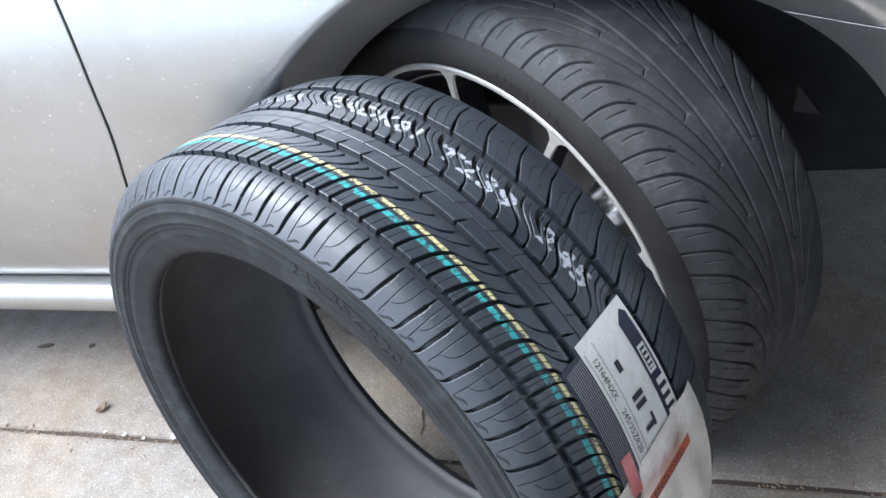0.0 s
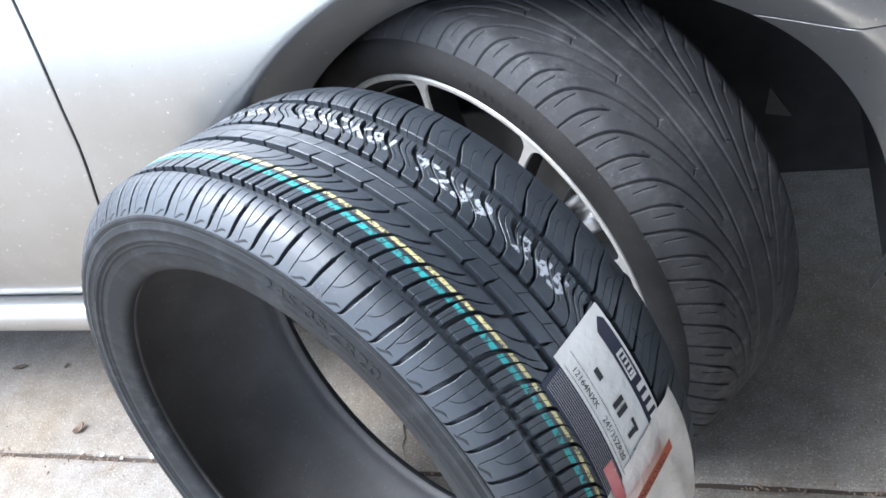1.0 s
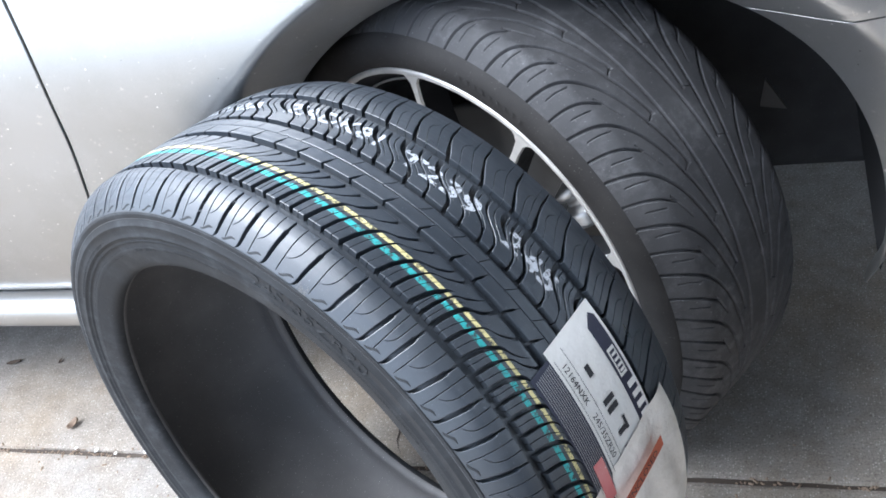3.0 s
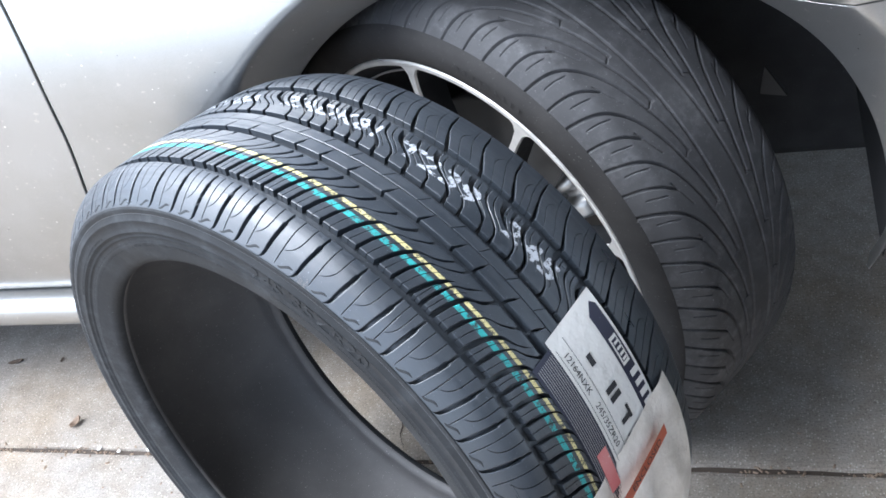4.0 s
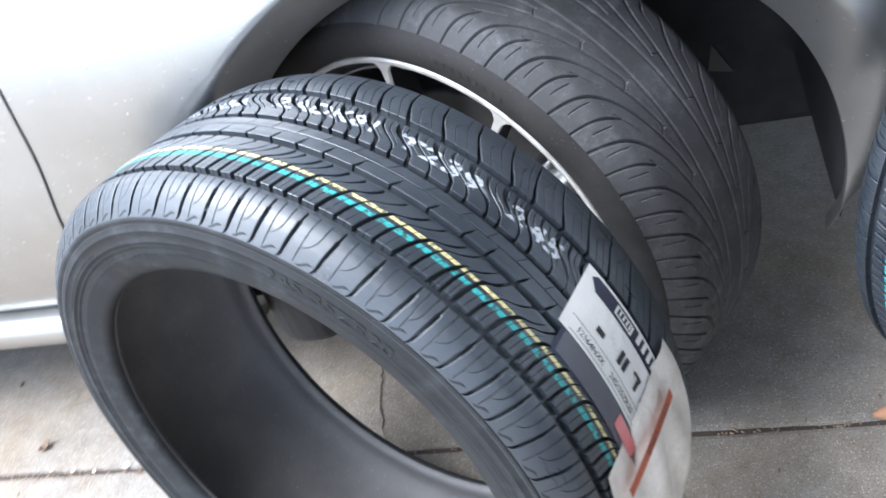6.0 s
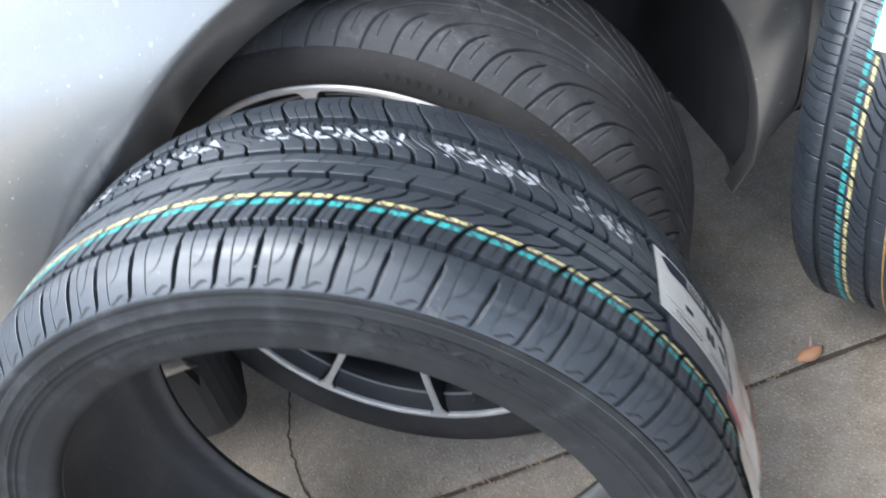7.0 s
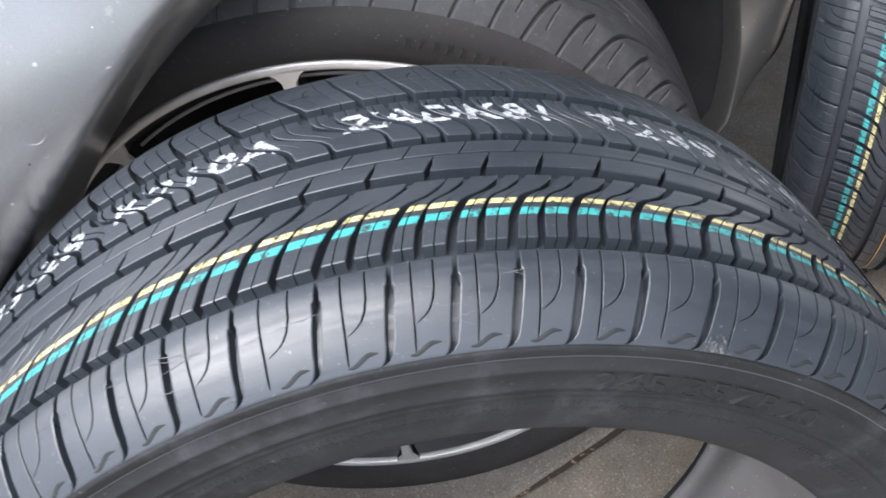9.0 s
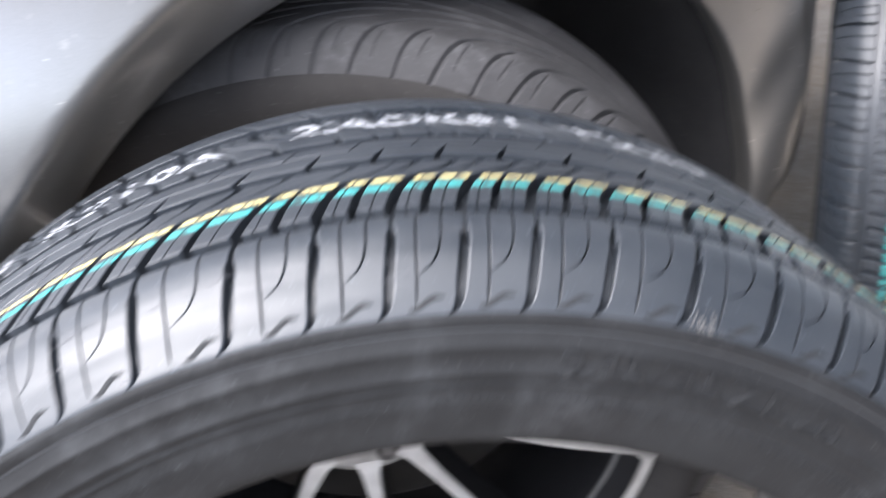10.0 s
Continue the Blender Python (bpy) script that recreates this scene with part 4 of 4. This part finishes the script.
def worn_letter(th0):
    """A raised sign where an unreadable moulded letter stands."""
    v, f = [], []
    lo, hi, mid = 0.2815, 0.2905, 0.2860
    grid = [(0.0, lo), (0.3, lo), (0.3, mid - 0.0012), (0.6, mid - 0.0012), (0.6, lo), (0.9, lo), (0.9, hi), (0.6, hi), (0.6, mid + 0.0012), (0.3, mid + 0.0012), (0.3, hi), (0.0, hi)]
    for t, r in grid:
        w = float(np.interp(r, [0.2770, 0.2820, 0.2880, 0.2930], [0.0992, 0.1004, 0.1010, 0.1006])) + 0.0008
        v.append((r * math.cos(radians(th0 - t)), r * math.sin(radians(th0 - t)), w))
    return mesh_from("moulded_bar", v, [(0, 1, 2, 9, 10, 11), (2, 3, 8, 9), (3, 4, 5, 6, 7, 8)])


for k in range(9):
    part("moulded_bar", worn_letter(77.0 - 2.05 * k), [RUBBER_OLD_SIDE], wheel)

# ---- the two new tyres ----
pose_a = axis_pose((-0.1304, -0.1671, 0.3475), -1.9921, 0.1406)
tyre_a = new_tyre("new black tyre with striped tread, standing against the wheel", pose_a)
pose_b = axis_pose((0.7250, 0.1180, 0.3385), 2.2331, -0.0313)
tyre_b = new_tyre("new black tyre with striped tread leaning on the bumper corner", pose_b, -11.0)

for text, size, th, w, seed, st in (("ZADK81", 0.0245, 93.6, -0.0350, 3, 18.6), ("T239", 0.0245, 71.0, -0.0335, 5, 14.2), ("245", 0.0245, 52.0, -0.0345, 8, 10.0), ("K210A", 0.0245, 116.2, -0.0330, 11, 17.2), ("33-28", 0.0245, 134.0, -0.0330, 17, 14.5)):
    part("white_marking", tread_writing(text, size, th, w, seed, st), [CHALK], tyre_a, "stamped white characters, worn")

def scuff_mesh(seed):
    """Pale torn flecks on the shoulder."""
    rng = random.Random(seed)
    v, f = [], []
    for i in range(70):
        th, w = 65.8 + rng.gauss(0, 0.55), min(0.1082, 0.1072 + rng.gauss(0, 0.0014))
        s = rng.uniform(0.00015, 0.0005)
        k = len(v)
        for da, dw in ((-s, -s * 0.5), (s * 0.6, -s), (s, s * 0.6), (-s * 0.4, s)):
            r = crown(w + dw) + 0.0005
            t = radians(th) + da / r
            v.append((r * math.cos(t), r * math.sin(t), w + dw))
        f.append((k, k + 1, k + 2, k + 3))
    return mesh_from("scuff_mark", v, f)


part("scuff_mark", scuff_mesh(4), [material("torn_rubber", (0.13, 0.13, 0.13), 0.8)[0]], tyre_a, "pale torn scuff on the shoulder")



def shoulder_scratch(th0, th1, w0, w1, half):
    """A fine pale drag mark over the shoulder blocks."""
    v, f = [], []
    n = 16
    for i in range(n + 1):
        u = i / n
        th, w = th0 + (th1 - th0) * u, w0 + (w1 - w0) * u + 0.0008 * noise.noise((u * 6, th0, 2))
        h = half * (0.3 + math.sin(math.pi * u)) * (0.5 + abs(noise.noise((u * 11, th0, 5))))
        for d in (-h, h):
            r = crown(w + d) + 0.00035
            v.append((r * math.cos(radians(th)), r * math.sin(radians(th)), w + d))
    for i in range(n):
        f.append((2 * i, 2 * i + 1, 2 * i + 3, 2 * i + 2))
    return mesh_from("scratch", v, f)


DRAG = material("rubbed_rubber", (0.105, 0.112, 0.125), 0.7)[0]
drag_rng = random.Random(21)
for k in range(16):
    a, w = drag_rng.uniform(84, 118), drag_rng.uniform(0.079, 0.101)
    part("scratch", shoulder_scratch(a, a - drag_rng.uniform(1.0, 4.5), w, w + drag_rng.uniform(-0.004, 0.008), drag_rng.uniform(0.00008, 0.00022)), [DRAG], tyre_a, "fine pale drag mark")


def moulded_line(runs):
    """Raised marks in lines where small moulded writing cannot be read: (from, to, radius, height, seed)."""
    v, f = [], []
    for th0, th1, r, height, seed in runs:
        rng = random.Random(seed)
        th = th0
        while th > th1:
            wide = rng.choice((0.35, 0.5, 0.6, 0.75))
            if rng.random() < 0.85:
                k = len(v)
                for lift in (0.00025, -0.001):
                    for a, q in ((th, r), (th - wide, r), (th - wide, r + height), (th, r + height)):
                        v.append((q * math.cos(radians(a)), q * math.sin(radians(a)), side_w(q) + lift))
                f += [(k, k + 1, k + 2, k + 3), (k, k + 4, k + 5, k + 1), (k + 1, k + 5, k + 6, k + 2), (k + 2, k + 6, k + 7, k + 3), (k + 3, k + 7, k + 4, k)]
            th -= wide + 0.22
    return mesh_from("moulded_line", v, f)


tagged(part("moulded_line", moulded_line(((112, 84, 0.2715, 0.0032, 2), (72, 38, 0.2715, 0.0032, 3), (150, 122, 0.2860, 0.0055, 4))), [RUBBER_SIDE], tyre_a), kind="stuff")

# paper label and film of the first tyre
LIFT = 0.0010
label = part("paper_label", patch("paper_label", lambda s: 37.9 - 0.9 * s, lambda s: 7.0, lambda u: -0.062 - 0.004 * u, lambda u: 0.0085 - 0.001 * u, LIFT, 26, 8), [PAPER], tyre_a, "white paper size label with black print")
strip = part("barcode_strip", patch("barcode_strip", lambda s: 36.0 - 0.3 * s, lambda s: 7.0, lambda u: 0.0085 - 0.001 * u, lambda u: 0.0345 - 0.004 * u, LIFT, 24, 4), [NAVY], tyre_a, "dark label strip with fine grey lines")
for k in range(10):
    part("fine_line", tread_bar(35.3 - 0.04 * k, 11.0, 0.0105 + k * 0.0022, 0.0112 + k * 0.0022, LIFT + 0.0003), [GREY_INK], strip)
part("navy_band", patch("navy_band", lambda s: 36.4 - 1.3 * abs(s - 0.35) * 2, lambda s: 7.0, lambda u: -0.0590 - 0.004 * u, lambda u: -0.0440 - 0.003 * u, LIFT + 0.0004, 24, 6), [NAVY], label)
part("white_block", tread_bar(30.45, 25.85, -0.0575, -0.0475, LIFT + 0.0007), [PAPER], label)
part("navy_bars", tread_bar(29.95, 26.35, -0.0560, -0.0490, LIFT + 0.0010), [NAVY], label)
for a in (29.55, 28.65, 27.75, 26.95):
    part("white_stroke", tread_bar(a, a - 0.42, -0.0555, -0.0497, LIFT + 0.0013), [PAPER], label)
for a, d in ((24.6, 1.0), (22.8, 0.9), (21.1, 1.0), (19.4, 0.9)):
    part("white_stroke", tread_bar(a, a - d, -0.0620, -0.0500, LIFT + 0.0008), [PAPER], label)
for a, w0, w1, d in ((25.8, -0.030, -0.0155, 0.9), (24.4, -0.030, -0.0155, 0.9), (21.8, -0.0305, -0.027, 2.2), (20.6, -0.027, -0.016, 0.8), (18.0, -0.031, -0.016, 1.7)):
    part("black_stroke", tread_bar(a, a - d, w0, w1, LIFT + 0.0008), [INK], label)
part("black_emblem", tread_bar(31.45, 29.65, -0.0225, -0.0165, LIFT + 0.0008), [INK], label)
for w0, w1, a0, a1 in ((-0.0085, -0.0080, 35.8, 8.0), (0.0048, 0.0053, 35.1, 8.0)):
    part("thin_rule", tread_bar(a0, a1, w0, w1, LIFT + 0.0006), [INK], label)
part("printed_line", flat_writing("12164NXK", 0.0086, 34.0, 0.0018, LIFT + 0.0008), [INK], label)
part("printed_line", flat_writing("245/35ZR20", 0.0086, 25.6, 0.0016, LIFT + 0.0008), [INK], label)
part("red_block", tread_bar(20.2, 13.6, 0.0120, 0.0250, LIFT + 0.0006), [RED_INK], label)


def film_edge(s):
    return 19.9 - 4.2 * s


film = part("film", patch("film", film_edge, lambda s: -31.0 - 6 * s, lambda u: -0.088 - 0.012 * u, lambda u: 0.060 + 0.012 * math.sin(min(1, 3 * u) * 1.57), lambda u, s: 0.0022 + 0.007 * math.sin(min(1, u * 2.2) * 1.57) * (0.5 + 0.5 * math.sin(s * 3.0)) + 0.0015 * math.sin(23 * s + 9 * u) * min(1, 4 * u), 40, 24, 0.004), [FILM], tyre_a, "crumpled white plastic film over the label")


def film_bar(th, w0, w1, deg, lift, skew):
    return patch("orange_band", lambda s: th - skew * s, lambda s: th - skew * s - deg, lambda u: w0, lambda u: w1, lambda u, s: lift, 6, 14)


part("printed_word", flat_writing("ENCLOSED", 0.0085, 12.3, 0.012, 0.0122, 1.25, 99), [INK], film)
part("orange_band", film_bar(15.4, -0.052, 0.052, 1.7, 0.0115, 3.0), [ORANGE_INK], film)

# label and thin line of the second tyre
part("orange_line", tread_bar(179.9, -179.9, -0.0042, -0.0030, 0.0003, "orange_line"), [ORANGE_LINE], tyre_b, "thin orange line round the tread")
label_b = part("paper_label", patch("paper_label", lambda s: 63.0, lambda s: 41.5 + 1.0 * s, lambda u: -0.025, lambda u: 0.0460, 0.0012, 20, 8), [PAPER], tyre_b, "white paper label")
part("blue_block", tread_bar(49.5, 44.5, 0.016, 0.039, 0.0020), [material("pale_blue_ink", (0.35, 0.37, 0.7), 0.5)[0]], label_b)
for k, (a, b) in enumerate(((14, 11.5), (10.5, 8.5), (7.5, 5), (4, 2.5), (1, -1), (-6, -8), (-9.5, -11), (-12, -14))):
    part("white_marking", tread_bar(a + 11, b + 11, -0.049, -0.034, 0.0004), [CHALK], tyre_b)


# ---- litter on the slab ----
def leaf_mesh(length, width, curl, seed, dome=0.0):
    pts = []
    for i in range(9):
        u = i / 8
        half = width * 0.5 * math.sin(math.pi * min(0.985, max(0.03, u))) ** 0.7
        row = []
        for j in range(5):
            s = j / 2 - 1
            row.append((length * (u - 0.5), s * half, 0.0012 + curl * (s * s * 0.6 + (u - 0.4) ** 2 * 1.4) + dome * (1 - s * s) * (0.55 + 0.45 * math.sin(math.pi * u)) + (0.0012 + 0.5 * dome) * abs(noise.noise((u * 5, s * 3, seed)))))
        pts.append(row)
    return grid_mesh("leaf", pts, True, False)


def leaf_thing(label, x, y, turn, length, width, curl, mat, seed, dome=0.0):
    ob = part("leaf", leaf_mesh(length, width, curl, seed, dome), [mat])
    ob.matrix_world = pose(x, y, 0.0003, 0, 0, turn)
    thicken(ob, 0.0006)
    return tagged(ob, label, "leaf", "leaves on the slab")


folded = leaf_thing("folded orange-brown dry leaf lying at the slab joint", 0.464, 0.009, 8, 0.042, 0.022, 0.002, LEAF, 1.0, 0.010)
stem = [[(0.006 + 0.010 * u + 0.0022 * math.cos(a) * (1.4 - u), 0.006 + 0.014 * u + 0.0022 * math.sin(a) * (1.4 - u), 0.009 + 0.006 * math.sin(2.4 * u)) for a in (0, 1.57, 3.14, 4.71, 6.28)] for u in (0, 0.3, 0.6, 1.0)]
part("stem", grid_mesh("stem", stem), [LEAF_STEM], folded, "pale pinkish curled stem")
leaf_thing("small brown dry leaf on the slab", -0.8195, 0.0507, 60, 0.022, 0.014, 0.010, LEAF_PALE, 2.0)
leaf_thing("dark shrivelled leaf on the slab", -1.03, 0.185, 15, 0.030, 0.010, 0.004, LEAF_DARK, 3.0)
leaf_thing("tiny dark leaf scrap on the slab", -0.928, 0.190, 80, 0.010, 0.007, 0.003, LEAF_DARK, 4.0)


def chip_mesh(size, seed):
    bm = bmesh.new()
    bmesh.ops.create_icosphere(bm, subdivisions=1, radius=size)
    rng = random.Random(seed)
    for v in bm.verts:
        v.co *= rng.uniform(0.6, 1.25)
        v.co.z = abs(v.co.z) * 0.5
    return bm


for k, (x, y, s, lab) in enumerate(((-0.655, 0.0075, 0.0075, "white chip of stone at the joint"), (-0.75, 0.004, 0.0045, "white chip of stone at the joint"), (-0.79, 0.006, 0.0035, "white chip of stone at the joint"), (-0.71, 0.0, 0.004, "white chip of stone at the joint"), (0.42, -0.22, 0.003, "pale pebble on the slab"))):
    ob = part("stone_chip", chip_mesh(s, k), [CHIP])
    ob.matrix_world = pose(x, y, 0, 0, 0, 40 * k)
    tagged(ob, lab, "stone chip", "stone chips on the slab")


def debris_mesh(seed):
    """Crumbs and plant bits lying along the joint."""
    rng = random.Random(seed)
    v, f = [], []
    for i in range(420):
        x = rng.uniform(-1.5, 0.9) if i < 300 else rng.uniform(-1.1, -0.6)
        y = rng.gauss(0.0, 0.0045) if i % 5 else rng.gauss(0.0, 0.05)
        s, a = rng.uniform(0.0006, 0.0022), rng.uniform(0, 6.28)
        long = rng.uniform(1, 2.6)
        z = -0.0045 if abs(y) < 0.003 else -0.001 if abs(y) < 0.006 else 0.0
        k = len(v)
        for dx, dy in ((-s * long, -s), (s * long, -s * 0.7), (s * long * 0.8, s), (-s * long * 0.7, s * 0.8)):
            v.append((x + dx * math.cos(a) - dy * math.sin(a), y + dx * math.sin(a) + dy * math.cos(a), z))
        v.append((x, y, z + s * 1.3))
        f += [(k, k + 1, k + 4), (k + 1, k + 2, k + 4), (k + 2, k + 3, k + 4), (k + 3, k, k + 4)]
    return mesh_from("joint_debris", v, f)


tagged(part("joint_debris", debris_mesh(5), [LEAF_PALE]), "brown crumbs and plant bits along the slab joint", "debris", kind="stuff")


# small scuffs in the fender's paint
def scratch_mesh(x0, z0, x1, z1, bow, width):
    v, f = [], []
    n = 10
    for i in range(n + 1):
        u = i / n
        sag = bow * 4 * u * (1 - u)
        x, z = x0 + (x1 - x0) * u + sag * 0.4, z0 + (z1 - z0) * u - sag
        h = width * (0.25 + math.sin(math.pi * u)) * (0.6 + 0.8 * abs(noise.noise((x * 700, z * 700, 1))))
        for d in (-h, h):
            p = flank(x + d * 0.3, z + d)
            v.append((p[0], p[1] - 0.0004, p[2]))
    for i in range(n):
        f.append((2 * i, 2 * i + 1, 2 * i + 3, 2 * i + 2))
    return mesh_from("scratch", v, f)


SCRATCH = material("pale_scratch", (0.62, 0.62, 0.60), 0.6)[0]
for x0, z0, x1, z1, bow, width in ((-0.2509, 0.652, -0.2407, 0.6542, 0.0025, 0.0004), (-0.2851, 0.6624, -0.2777, 0.6651, 0.001, 0.0003), (-0.2819, 0.6546, -0.2767, 0.6567, 0.0012, 0.00045), (-0.1960, 0.6766, -0.1912, 0.6762, 0.0, 0.0003), (-0.2034, 0.6655, -0.2030, 0.6680, 0.0, 0.00025), (-0.3170, 0.6197, -0.3130, 0.6200, 0.0005, 0.0003), (-0.2745, 0.6805, -0.2715, 0.6815, 0.0, 0.0003)):
    part("scratch", scratch_mesh(x0, z0, x1, z1, bow, width), [SCRATCH], fender, "short pale scuff")
